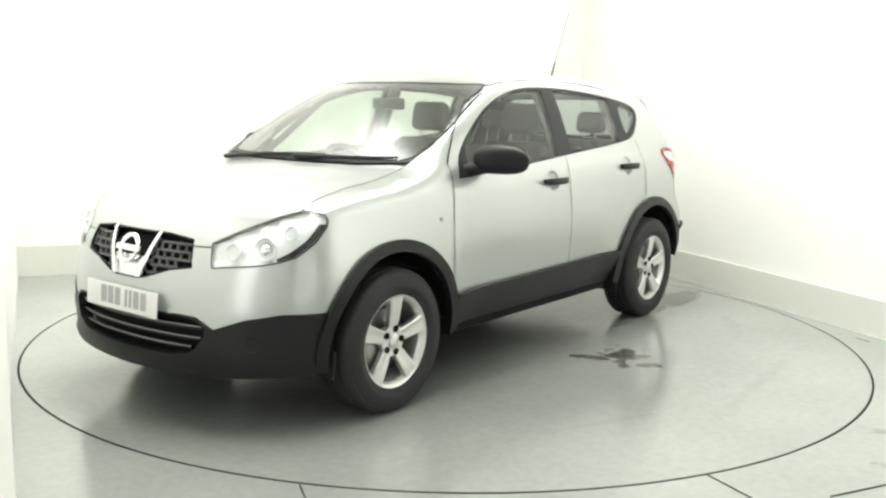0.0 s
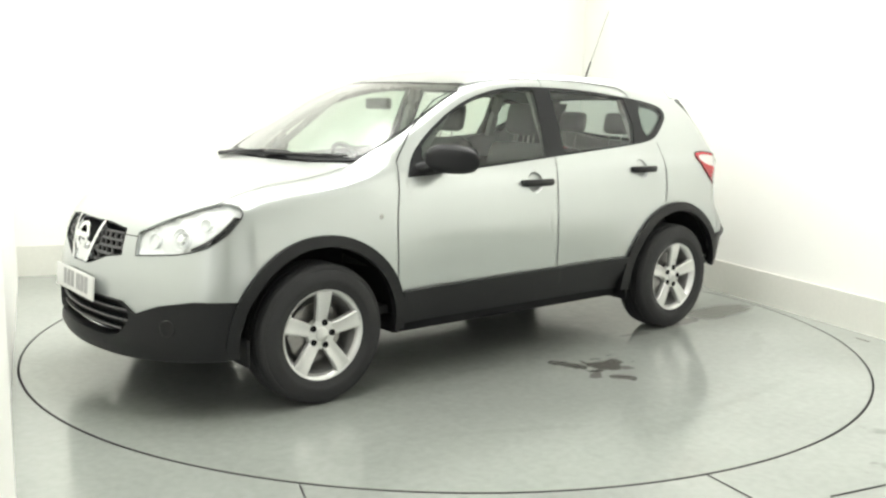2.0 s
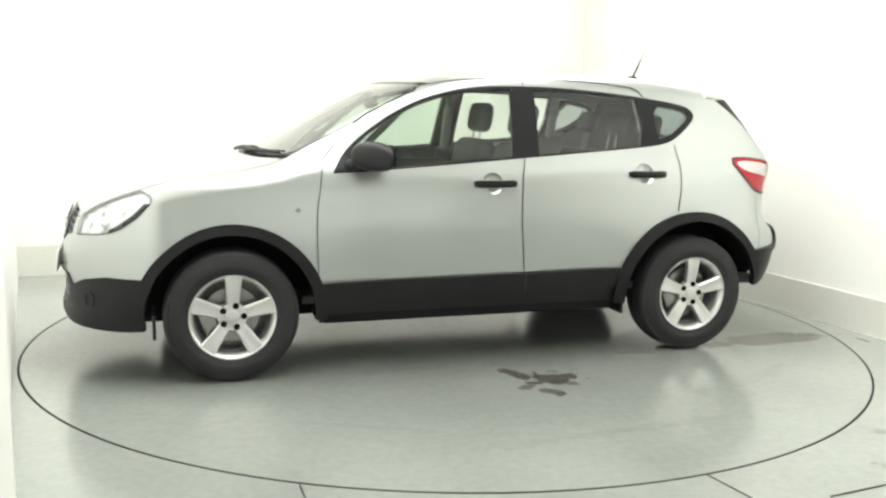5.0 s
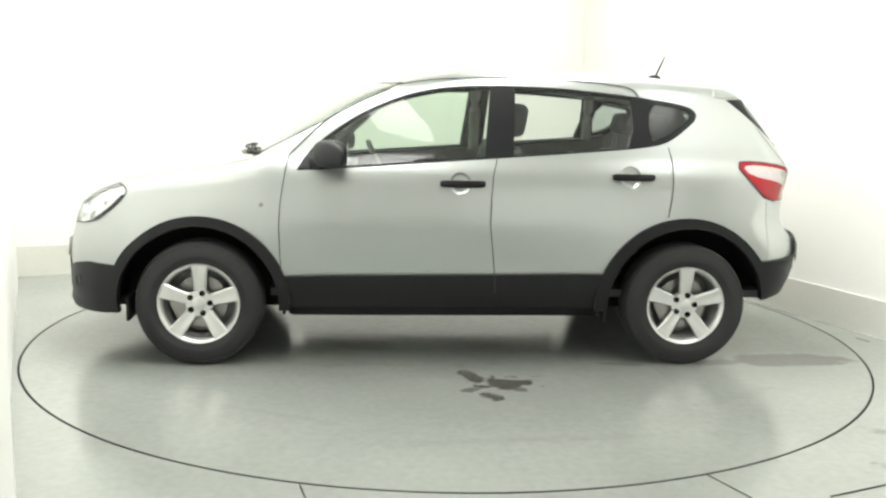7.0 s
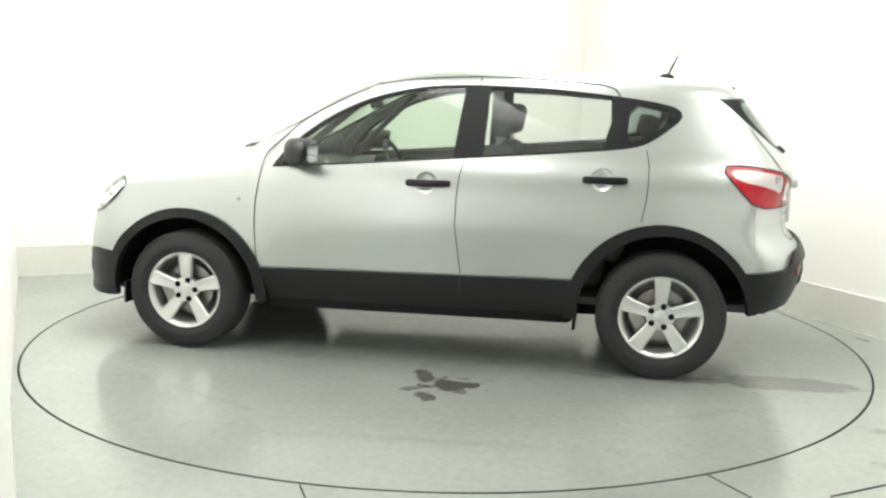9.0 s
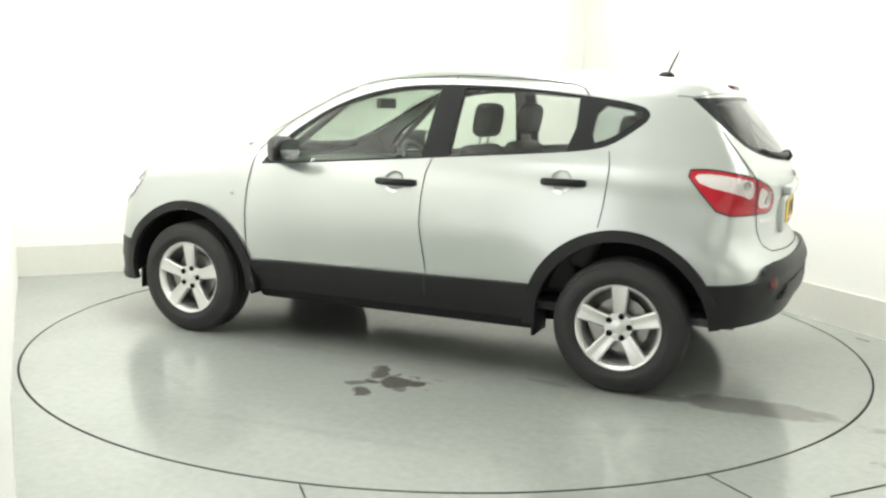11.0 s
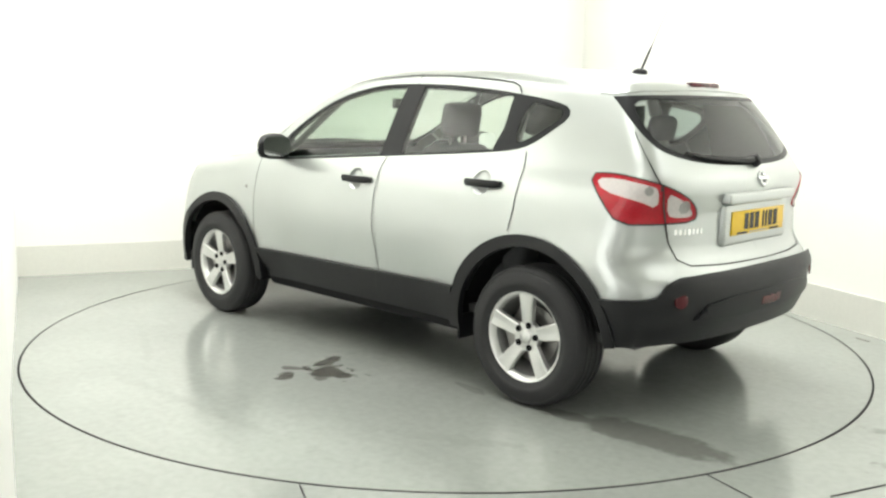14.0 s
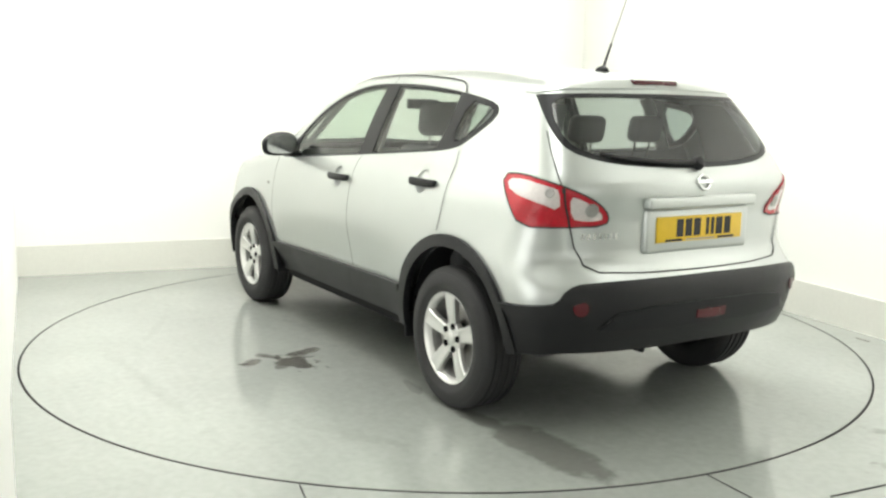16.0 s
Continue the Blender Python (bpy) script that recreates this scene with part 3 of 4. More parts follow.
creases = [dense(o, 0.03) for o in (
    [(0.95, 0.462), (-0.95, 0.480), (-0.95, 0.466), (0.95, 0.448)], [(0.95, 0.345), (-0.95, 0.345), (-0.95, 0.325), (0.95, 0.325)],
    [(1.6, 0.335), (2.3, 0.318), (END - 0.001, 0.312), (END - 0.001, 0.292), (2.3, 0.298), (1.6, 0.315)],
    [(-1.9, 0.572), (-2.1, 0.628), (-END + 0.001, 0.634), (-END + 0.001, 0.618), (-2.1, 0.612), (-1.9, 0.556)])]
gv, gf, gm = cut(girth_domain, outlines + creases, 0.035)
gv = np.clip(gv, [-END, 0.0], [END, 2.0])
owner = np.full(len(gf), len(GIRTH))
for k in range(len(GIRTH) - 1, -1, -1):
    owner[within(outlines[k], gm[:, 0], gm[:, 1])] = k
SKIN_P = girth(gv[:, 0], gv[:, 1])
SKIN_N = skin_normal(SKIN_P)


def place_on(faces, off):
    p = SKIN_P + off * SKIN_N
    mid = np.abs(np.abs(gv[:, 0]) - END) < 1e-3
    p[mid, 1] = 0
    return p


car = new("car")
tagged(car, "silver five-door crossover car with black plastic cladding", "car")
PIECES = {}
LABELS = {"front_cladding": "black plastic lower front bumper", "rear_cladding": "black plastic rear bumper", "sill": "black plastic sill cladding", "window_frame": "gloss black window surround",
          "tail_lamp": "red tail lamp with clear upper lens", "headlight": "clear headlamp cover"}
for k, (name, outline, material, off, depth, join) in enumerate(GIRTH + [("rear_quarter", None, PAINT, 0, 0.02, False)]):
    mine = gf[owner == k]
    if material is None or not len(mine):
        continue
    z = gv[:, 1:2]
    if name == "sill":
        off = 0.012 + 0.014 * smooth(z, 0.452 - 0.0095 * gv[:, :1], 0.476 - 0.0095 * gv[:, :1]) - 0.040 * smooth(-z, -0.45, -0.31)
    elif name == "front_cladding":
        off = 0.008 + 0.016 * smooth(-z, -0.335, -0.30)
    elif name == "rear_cladding":
        off = 0.006 + 0.018 * smooth(z, 0.595 - 0.05 * smooth(gv[:, :1], -2.1, -1.9), 0.632 - 0.05 * smooth(gv[:, :1], -2.1, -1.9))
    vs = place_on(mine, off)
    plain = {"arch_flare_f": "wheel_arch_trim", "arch_flare_r": "wheel_arch_trim", "tail_clear": "clear_lens", "tail_inner_clear": "clear_lens", "front_pane": "window_pane", "rear_pane": "window_pane",
             "quarter_pane": "quarter_pane"}.get(name, name)
    for side in ((1,) if join else (1, -1)):
        holder = car
        if name in ("tail_clear", "tail_inner_clear"):
            PIECES.setdefault("late", []).append((plain, vs, mine, material, depth, side))
            continue
        PIECES[name, side] = sheet(plain, vs, mine, material, holder, LABELS.get(name, ""), depth, join, side)
for plain, vs, mine, material, depth, side in PIECES.pop("late"):
    sheet(plain, vs, mine, material, PIECES["tail_lamp", side], "clear white lens", depth, False, side)

for s in (1, -1):
    PIECES["front_pane", s].parent = PIECES["front_door", s]
    PIECES["rear_pane", s].parent = PIECES["rear_door", s]
    PIECES["quarter_pane", s].parent = PIECES["rear_quarter", s]
PIECES["rear_window", 1].parent = PIECES["window_border", 1].parent = PIECES["tailgate", 1]

# ---- bonnet, windscreen and roof ----
top_domain = seam_xy + dense([(seam_xy[-1][0], 0.0), (seam_xy[0][0], 0.0)], 0.04, False)[1:-1]
SCREEN = [(1.165, -0.1), (1.165, 0.0), (1.15, 0.2), (1.11, 0.4), (1.03, 0.60), (0.985, 0.70), (0.6, 0.9), (0.20, 0.70), (0.222, 0.57), (0.30, 0.45), (0.345, 0.3), (0.375, 0.15), (0.385, 0.0), (0.385, -0.1)]
SCREEN_IN = rounded([(1.125, -0.1), (1.125, 0.0), (1.11, 0.2), (1.075, 0.4), (1.015, 0.60), (0.955, 0.650), (0.85, 0.666), (0.72, 0.655), (0.494, 0.615), (0.235, 0.570), (0.310, 0.445), (0.360, 0.3), (0.390, 0.15), (0.400, 0.0), (0.400, -0.1)], 1)
COWL = [(1.19, -0.1), (1.19, 0.0), (1.175, 0.2), (1.135, 0.4), (1.055, 0.60), (1.02, 0.72), (0.9, 0.72), (0.9, -0.1)]
BONNET = [(1.19, -0.1), (1.19, 0.0), (1.175, 0.2), (1.135, 0.4), (1.055, 0.60), (1.02, 0.8), (2.5, 0.8), (2.5, -0.1)]
SPOILER = [(-1.56, -0.1), (-1.56, 0.40), (-1.50, 0.56), (-1.47, 0.8), (-2.2, 0.8), (-2.2, -0.1)]
TOPS = [("windscreen", SCREEN_IN, SCREEN_GLASS, -0.002, 0.005), ("windscreen_surround", SCREEN, TRIM, 0.0, 0.012), ("cowl", COWL, CLAD, -0.008, 0.02), ("bonnet", BONNET, PAINT, 0.001, 0.02), ("roof_spoiler", SPOILER, PAINT, 0.006, 0.03)]
touts = [dense(o, 0.04) for _, o, *_ in TOPS]
tv, tf, tm = cut(top_domain, touts, 0.04)
towner = np.full(len(tf), len(TOPS))
for k in range(len(TOPS) - 1, -1, -1):
    towner[within(touts[k], tm[:, 0], tm[:, 1])] = k
TOP_P = above(tv[:, 0], np.maximum(tv[:, 1], 0))
lookup = {(round(p[0], 4), round(p[1], 4)): p for p in seam}
for i, (x, y) in enumerate(tv):
    p = lookup.get((round(x, 4), round(y, 4)))
    if p is not None:
        TOP_P[i] = p
TOP_N = skin_normal(TOP_P)
for k, (name, outline, material, off, depth) in enumerate(TOPS + [("roof", None, PAINT, 0, 0.02)]):
    mine = tf[towner == k]
    PIECES[name] = sheet(name, TOP_P + off * TOP_N, mine, material, car, "", depth, True)

# inner skins of the cabin
def inner_grid(name, u0, u1, z0, z1, off, material, side=0):
    us, zs = np.arange(u0, u1, 0.08), np.arange(z0, z1, 0.08)
    U, Z = np.meshgrid(us, zs)
    p = girth(U.ravel(), Z.ravel())
    p = p + off * skin_normal(p)
    n, f = len(us), []
    for r in range(len(zs) - 1):
        for c in range(n - 1):
            a = r * n + c
            if math.hypot(abs(us[c] + 0.04) - HUB_X, zs[r] + 0.04 - HUB_Z) > 0.53:
                f += [(a, a + 1, a + n + 1), (a, a + n + 1, a + n)]
    return sheet(name, p, np.array(f), material, car, "", 0, side == 0, side or 1)


for s in (1, -1):
    inner_grid("rear_pillar_lining", -1.86, -1.37, 1.05, 1.47, -0.05, CABIN, s)
inner_grid("cabin_lining", -2.78, 1.2, 0.40, 1.05, -0.055, CABIN)
gx, gy = np.meshgrid(np.arange(-1.55, 0.22, 0.1), np.arange(0, 0.53, 0.075))
p = above(gx.ravel(), gy.ravel()) - np.array([0, 0, 0.035])
n, f = gx.shape[1], []
for r in range(gx.shape[0] - 1):
    for c in range(n - 1):
        a = r * n + c
        f += [(a, a + 1, a + n + 1), (a, a + n + 1, a + n)]
sheet("headlining", p, np.array(f), LINER, car, "pale cloth headlining", 0, True)


def ribbon(name, pts, wide=0.0048, off=0.0036, side=1, on_top=False, closed=False):
    """A shut line: a narrow dark strip lying on the skin."""
    d = np.array(dense(pts, 0.02, closed))
    p = above(d[:, 0], d[:, 1]) if on_top else girth(d[:, 0], d[:, 1])
    nrm = skin_normal(p)
    p = p + off * nrm
    t = np.gradient(p, axis=0)
    b = np.cross(nrm, t)
    b /= np.maximum(np.linalg.norm(b, axis=1, keepdims=True), 1e-9)
    V = np.vstack([p - b * wide / 2, p + b * wide / 2])
    k = len(p)
    F = [(i, i + 1, k + i + 1, k + i) for i in range(k - 1)]
    if side < 0:
        V, F = V * np.array([1, -1, 1]), [q[::-1] for q in F]
    return mesh_of(name, V, F, GAP, car)


for s in (1, -1):
    ribbon("shut_line", DOOR_F[:6], side=s)
    ribbon("pillar_line", DOOR_F[5:9], 0.008, side=s)
    ribbon("shut_line", [(-0.258, 0.502), (-0.226, 0.766), (-0.229, 0.916), (-0.241, 1.035), (-0.262, 1.116)], side=s)
    ribbon("shut_line", [(-1.192, 0.822), (-1.212, 0.928), (-1.219, 1.018), (-1.22, 1.107), (-1.205, 1.19)], side=s)
    ribbon("shut_line", [(-0.311, 1.508), (-0.315, 1.55)], side=s)
    ribbon("roof_seam", [(0.467, 1.424), (0.283, 1.497), (0.159, 1.521), (0.035, 1.536), (-0.152, 1.547), (-0.309, 1.553), (-0.498, 1.550), (-0.655, 1.543), (-0.845, 1.530), (-0.98, 1.516), (-1.03, 1.497), (-1.06, 1.46)], 0.008, side=s)
    ribbon("shut_line", GATE[3:-1], 0.007, 0.0046, side=s)
    ribbon("shut_line", [(-1.80, 1.30), (-1.888, 1.171)], side=s)
    ribbon("bonnet_line", [(1.775, 0.694), (1.70, 0.690), (1.6, 0.672), (1.4, 0.655), (1.2, 0.648), (1.05, 0.655), (1.0, 0.66)], side=s, on_top=True)
    ribbon("bonnet_line", [(2.22, 0.80), (2.325, 0.80)], side=s)


# ---- smaller parts of the car ----
def patch(name, outline, material, parent, off=0.003, depth=0.01, join=False, side=1, label="", step=0.03):
    """A panel of its own laid over the skin."""
    o = dense(outline, step)
    v, f, _ = cut(o, [], step)
    v = np.clip(v, [-END, 0.0], [END, 2.0])
    p = girth(v[:, 0], v[:, 1])
    p = p + off * skin_normal(p)
    p[np.abs(np.abs(v[:, 0]) - END) < 1e-3, 1] = 0
    return sheet(name, p, f, material, parent, label, depth, join, side)


def on_skin(u, z, off=0.0):
    p = girth([u], [z])
    return Vector((p + off * skin_normal(p))[0]), Vector(skin_normal(p)[0])


def facing(p, n, side=1):
    """The pose at p whose Y points along n."""
    p, n = Vector((p[0], p[1] * side, p[2])), Vector((n[0], n[1] * side, n[2]))
    return Matrix.Translation(p) @ n.to_track_quat("Y", "Z").to_matrix().to_4x4()


# wheels
DIM = shader("dull_wheel_barrel", (0.26, 0.26, 0.255), 0.5, metal=0.5, vary=0.2)
TYRE_R = 0.335


def make_wheel(m):
    bm = bmesh.new()
    lathe(bm, ((0.190, 0.066), (0.195, 0.080), (0.205, 0.094), (0.2145, 0.098), (0.2185, 0.094), (0.218, 0.085)), 72)
    wheel = part("wheel", bm, ALLOY, car, "five-spoke silver alloy wheel with black tyre", m=m)
    bm = bmesh.new()
    prof = [(0.214, -0.098), (0.225, -0.108), (0.262, -0.112), (0.298, -0.108), (0.318, -0.098), (0.330, -0.084)]
    for g in (-0.055, -0.02, 0.02, 0.055):
        prof += [(TYRE_R, g - 0.006), (TYRE_R - 0.008, g - 0.004), (TYRE_R - 0.008, g + 0.004), (TYRE_R, g + 0.006)]
    prof += [(0.330, 0.084), (0.318, 0.098), (0.311, 0.1005), (0.309, 0.099), (0.298, 0.108), (0.262, 0.112), (0.2475, 0.1125), (0.2455, 0.1105), (0.228, 0.107), (0.216, 0.098)]
    lathe(bm, prof, 96)
    part("tyre", bm, RUBBER, wheel, "worn black rubber tyre", 50)
    # spokes: broad, tapering inwards, with a hollow down the middle
    bm = bmesh.new()
    rows = ((0.0, 0.031, 0.068), (0.045, 0.030, 0.073), (0.085, 0.032, 0.082), (0.13, 0.0355, 0.090), (0.165, 0.0385, 0.094), (0.206, 0.044, 0.095))
    first = []
    for r, w, a in rows:
        first.append([bm.verts.new(c) for c in ((-w, a - 0.03, r), (-w, a - 0.006, r), (-w + 0.007, a, r), (-w * 0.35, a - 0.001, r), (0, a - 0.004, r), (w * 0.35, a - 0.001, r), (w - 0.007, a, r), (w, a - 0.006, r), (w, a - 0.03, r))])
    for p, q in zip(first, first[1:]):
        for k in range(8):
            bm.faces.new((p[k], p[k + 1], q[k + 1], q[k]))
    spoke = part("spoke", bm, ALLOY, wheel, smooth_angle=40)
    for k in range(1, 5):
        again = new("spoke", spoke.data)
        again.parent, again.matrix_basis = wheel, Matrix.Rotation(2 * math.pi * k / 5, 4, "Y")
    bm = bmesh.new()
    rings = lathe(bm, ((0.074, 0.045), (0.074, 0.070), (0.070, 0.076), (0.034, 0.0775), (0.032, 0.083), (0.026, 0.087), (0.002, 0.088)), 40)
    part("hub", bm, ALLOY, wheel)
    bolt = None
    for k in range(5):
        turn = Matrix.Rotation(2 * math.pi * k / 5 - radians(14), 4, "Y")
        if bolt is None:
            bm = bmesh.new()
            lathe(bm, ((0.0155, 0.06), (0.0155, 0.0815), (0.011, 0.081), (0.009, 0.077), (0.001, 0.077)), 16)
            bolt = part("wheel_bolt", bm, UNDER, wheel, m=turn @ Matrix.Translation((0, 0, 0.056)))
        else:
            again = new("wheel_bolt", bolt.data)
            again.parent, again.matrix_basis = wheel, turn @ Matrix.Translation((0, 0, 0.056))
    bm = bmesh.new()
    lathe(bm, ((0.06, 0.01), (0.08, 0.015), (0.14, 0.015), (0.14, 0.002), (0.06, 0.0)), 48)
    part("brake_disc", bm, STEEL, wheel, "grey steel brake disc")
    bm = box(bmesh.new(), 0.075, 0.155, -0.03, 0.045, -0.07, 0.07, 0.015)
    part("brake_caliper", bm, STEEL, wheel, m=Matrix.Rotation(radians(25), 4, "Y"))
    bm = bmesh.new()
    lathe(bm, ((0.192, 0.070), (0.182, 0.05), (0.178, -0.05), (0.05, -0.055), (0.002, -0.055)), 48)
    part("wheel_barrel", bm, DIM, wheel)
    return wheel


WHEEL_Y = 0.757
first_wheel = make_wheel(pose(HUB_X, WHEEL_Y, TYRE_R - 0.001, 0, -2, 0))
for x, y, rz, ry in ((-HUB_X, WHEEL_Y, 0, -1), (HUB_X, -WHEEL_Y, 180, 20), (-HUB_X, -WHEEL_Y, 180, 40)):
    copy_thing(first_wheel, pose(x, y, TYRE_R - 0.001, 0, ry, rz))

# wheel housings and the underside
for x in (HUB_X, -HUB_X):
    for s in (1, -1):
        bm = bmesh.new()
        arc = [(x + 0.45 * math.cos(radians(a)), HUB_Z + 0.45 * math.sin(radians(a))) for a in (range(0, 181, 6) if x > 0 else range(15, 166, 6))]
        outer, inner = ([bm.verts.new((px, y * s, pz)) for px, pz in arc] for y in (0.79, 0.52))
        for k in range(len(arc) - 1):
            bm.faces.new((outer[k], outer[k + 1], inner[k + 1], inner[k]))
        bm.faces.new(inner)
        part("wheel_housing", bm, UNDER, car)
bm = box(bmesh.new(), -1.45, 1.98, -0.52, 0.52, 0.25, 0.36, 0.03)
box(bm, -1.90, -1.40, -0.60, 0.60, 0.385, 0.46, 0.03)
box(bm, -0.86, 0.86, -0.765, 0.765, 0.25, 0.42, 0.03)
part("underbody", bm, UNDER, car, "black underbody pan")
bm = tube(bmesh.new(), [(-1.84, 0.22, 0.41), (-1.88, 0.22, 0.345), (-1.93, 0.22, 0.35)], 0.016, 8)
part("tow_eye", bm, UNDER, car)
for x, z0 in ((HUB_X - 0.445, 0.275), (-HUB_X + 0.445, 0.235), (HUB_X + 0.375, 0.235)):
    for s in (1, -1):
        a, b = sorted((s * 0.62, s * 0.83))
        part("mud_flap", box(bmesh.new(), x - 0.008, x + 0.008, a, b, z0, 0.36, 0.004), CLAD, car)

for s in (1, -1):
    ribbon("sill_joint", [(-0.260, 0.40), (-0.258, 0.498)], 0.010, 0.0285, s)

# headlamps
for s in (1, -1):
    lamp = PIECES["headlight", s]
    mine = gf[owner == [g[0] for g in GIRTH].index("headlight")]
    sheet("reflector", place_on(mine, -0.016), mine, BOWL, lamp, "silvery reflector bowl", -0.014, False, s)
    patch("bezel", [(1.706, 0.900), (1.770, 0.836), (1.855, 0.778), (1.93, 0.757), (1.93, 0.768), (1.875, 0.792), (1.800, 0.842), (1.735, 0.905)], TRIM, lamp, -0.008, 0.03, False, s, "dark lamp bezel")
    ribbon("lamp_gasket", HEAD + HEAD[:1], 0.006, 0.0035, s)
    for name, u, z, r, mat in (("projector", 1.975, 0.806, 0.05, BOWL), ("indicator_bowl", 2.115, 0.79, 0.036, BOWL), ("side_light", 1.86, 0.87, 0.03, BOWL)):
        p, n = on_skin(u, z, -0.009)
        n = (n + Vector((0.9, 0, 0))).normalized()
        bm = bmesh.new()
        lathe(bm, ((r, 0.004), (r * 0.95, 0.006), (r * 0.86, 0.0), (r * 0.8, -0.02), (r * 0.5, -0.03)), 32)
        ring = part(name, bm, mat, lamp, m=facing(p, n, s))
    p, n = on_skin(1.975, 0.806, -0.03)
    bm = bmesh.new()
    bmesh.ops.create_uvsphere(bm, u_segments=24, v_segments=12, radius=0.034)
    part("lens_ball", bm, CHROME, lamp, m=facing(p, (n + Vector((0.9, 0, 0))).normalized(), s))
    p, n = on_skin(-2.065, 0.985, 0.0045)
    bm = bmesh.new()
    lathe(bm, ((0.03, 0.0), (0.028, 0.003), (0.02, 0.001), (0.001, 0.0015)), 24)
    part("reversing_lamp", bm, STEEL, PIECES["tail_lamp", s], m=facing(p, n, s))
    p, n = on_skin(-1.895, 1.055, 0.0045)
    bm = bmesh.new()
    lathe(bm, ((0.02, 0.0), (0.018, 0.003), (0.012, 0.001), (0.001, 0.0015)), 24)
    part("indicator_lamp", bm, STEEL, PIECES["tail_lamp", s], m=facing(p, n, s))
    ribbon("lamp_gasket", TAIL_L + TAIL_L[:1], 0.007, 0.0065, s)
    ribbon("lamp_split", [(-1.952, 1.085), (-1.958, 1.0), (-1.972, 0.912)], 0.008, 0.007, s)

# grille: dark backing, honeycomb bars, bright V and badge
grille = patch("grille", [(min(u, END), z) for u, z in GRILLE], UNDER, car, -0.045, 0, True, 1, "black honeycomb grille with chrome V")


def bar_on_skin(name, pts, radius, off, material, parent, s=1, n=6):
    d = np.array(dense(pts, 0.03, False))
    p = girth(d[:, 0], d[:, 1])
    p = p + off * skin_normal(p)
    p[:, 1] *= s
    return part(name, tube(bmesh.new(), p, radius, n), material, parent)


for s in (1, -1):
    for k, z in enumerate((0.672, 0.706, 0.740, 0.774, 0.808)):
        inner = 2.655 - 0.115 * (z - 0.64) / 0.19
        outer = 2.328 if z > 0.71 else 2.42 if z > 0.69 else 2.53
        bar_on_skin("grille_bar", [(outer, z), (inner, z)], 0.0065, -0.016, SATIN, grille, s)
        for j in range(9):
            u = 2.350 + 0.058 * j + (0.029 if k % 2 else 0)
            if outer < u < inner and z < 0.8:
                bar_on_skin("grille_bar", [(u, z), (u, z + 0.034)], 0.0065, -0.016, SATIN, grille, s)
    bar_on_skin("grille_frame", [(2.328, 0.826), (2.322, 0.714), (2.454, 0.696), (2.62, 0.652), (2.70, 0.640)], 0.006, -0.004, TRIM, grille, s)
    bar_on_skin("grille_frame", [(2.328, 0.826), (2.5, 0.842), (END, 0.842)], 0.006, -0.006, TRIM, grille, s)
    patch("chrome_v", [(2.548, 0.842), (2.575, 0.842), (2.70, 0.645), (2.66, 0.645)], CHROME, grille, 0.008, 0.04, False, s, "bright chrome bar")
patch("badge_panel", [(2.62, 0.735), (END, 0.735), (END, 0.645), (2.69, 0.645)], CHROME, grille, -0.004, 0.03, True, 1, "bright chrome badge panel")
p, n = on_skin(END - 0.0005, 0.762, 0.0)
badge = facing((p.x + 0.012, 0, p.z), (n.x, 0, n.z))
bm = bmesh.new()
lathe(bm, [(0.058 + 0.011 * math.cos(a), 0.008 * math.sin(a)) for a in np.linspace(0, 2 * math.pi, 9)[:-1]], 40, "Y", True)
part("badge_ring", bm, CHROME, grille, "round chrome badge", m=badge)
part("badge_bar", box(bmesh.new(), -0.085, 0.085, -0.006, 0.012, -0.0145, 0.0145, 0.004), CHROME, grille, m=badge)
low = patch("lower_grille", [(min(u, END), z) for u, z in dense(LOW_GRILLE, 0.03)], UNDER, car, -0.05, 0, True, 1, "black lower bumper grille")
for z, a in ((0.465, 2.27), (0.418, 2.28), (0.375, 2.33)):
    for s in (1, -1):
        bar_on_skin("grille_bar", [(a, z), (END, z)], 0.010, -0.026, TRIM, low, s, 8)
        bar_on_skin("grille_edge", [(a, z + 0.006), (END, z + 0.006)], 0.0035, -0.015, DIM, low, s, 6)
for s in (1, -1):
    p, n = on_skin(2.03, 0.42, 0.009)
    bm = bmesh.new()
    lathe(bm, ((0.038, 0.0), (0.035, 0.003), (0.03, 0.001), (0.001, 0.001)), 28)
    part("fog_lamp_blank", bm, CLAD, car, m=facing(p, n, s))


# number plates: the characters stand as plain bars
def number_plate(m, material, label, parent, strip, ink):
    plate = part("number_plate", box(bmesh.new(), -0.26, 0.26, -0.004, 0.004, -0.0555, 0.0555, 0.003), material, parent, label, m=m)
    x = -0.187
    for k in range(7):
        w = 0.019 if k in (2, 3) else 0.040
        part("plate_bar", box(bmesh.new(), x, x + w, 0.0035, 0.0055, -0.033, 0.043), ink, plate)
        x += w + (0.034 if k == 3 else 0.012)
    if strip:
        for a, b in ((-0.21, -0.11), (0.11, 0.21)):
            part("plate_bar", box(bmesh.new(), a, b, 0.0035, 0.0055, -0.052, -0.042), INK, plate)
        part("plate_bar", box(bmesh.new(), -0.09, 0.09, 0.0035, 0.005, -0.050, -0.044), STEEL, plate)
    return plate


number_plate(pose(2.163, 0, 0.545, 0, 0, -90) @ pose(0, 0, 0, 4, 0, 0), PLATE_W, "white front number plate", PIECES["front_bumper", 1], False, FADED)
number_plate(pose(-2.0165, 0, 0.894, 0, 0, 90), PLATE_Y, "yellow rear number plate", PIECES["tailgate", 1], True, INK)

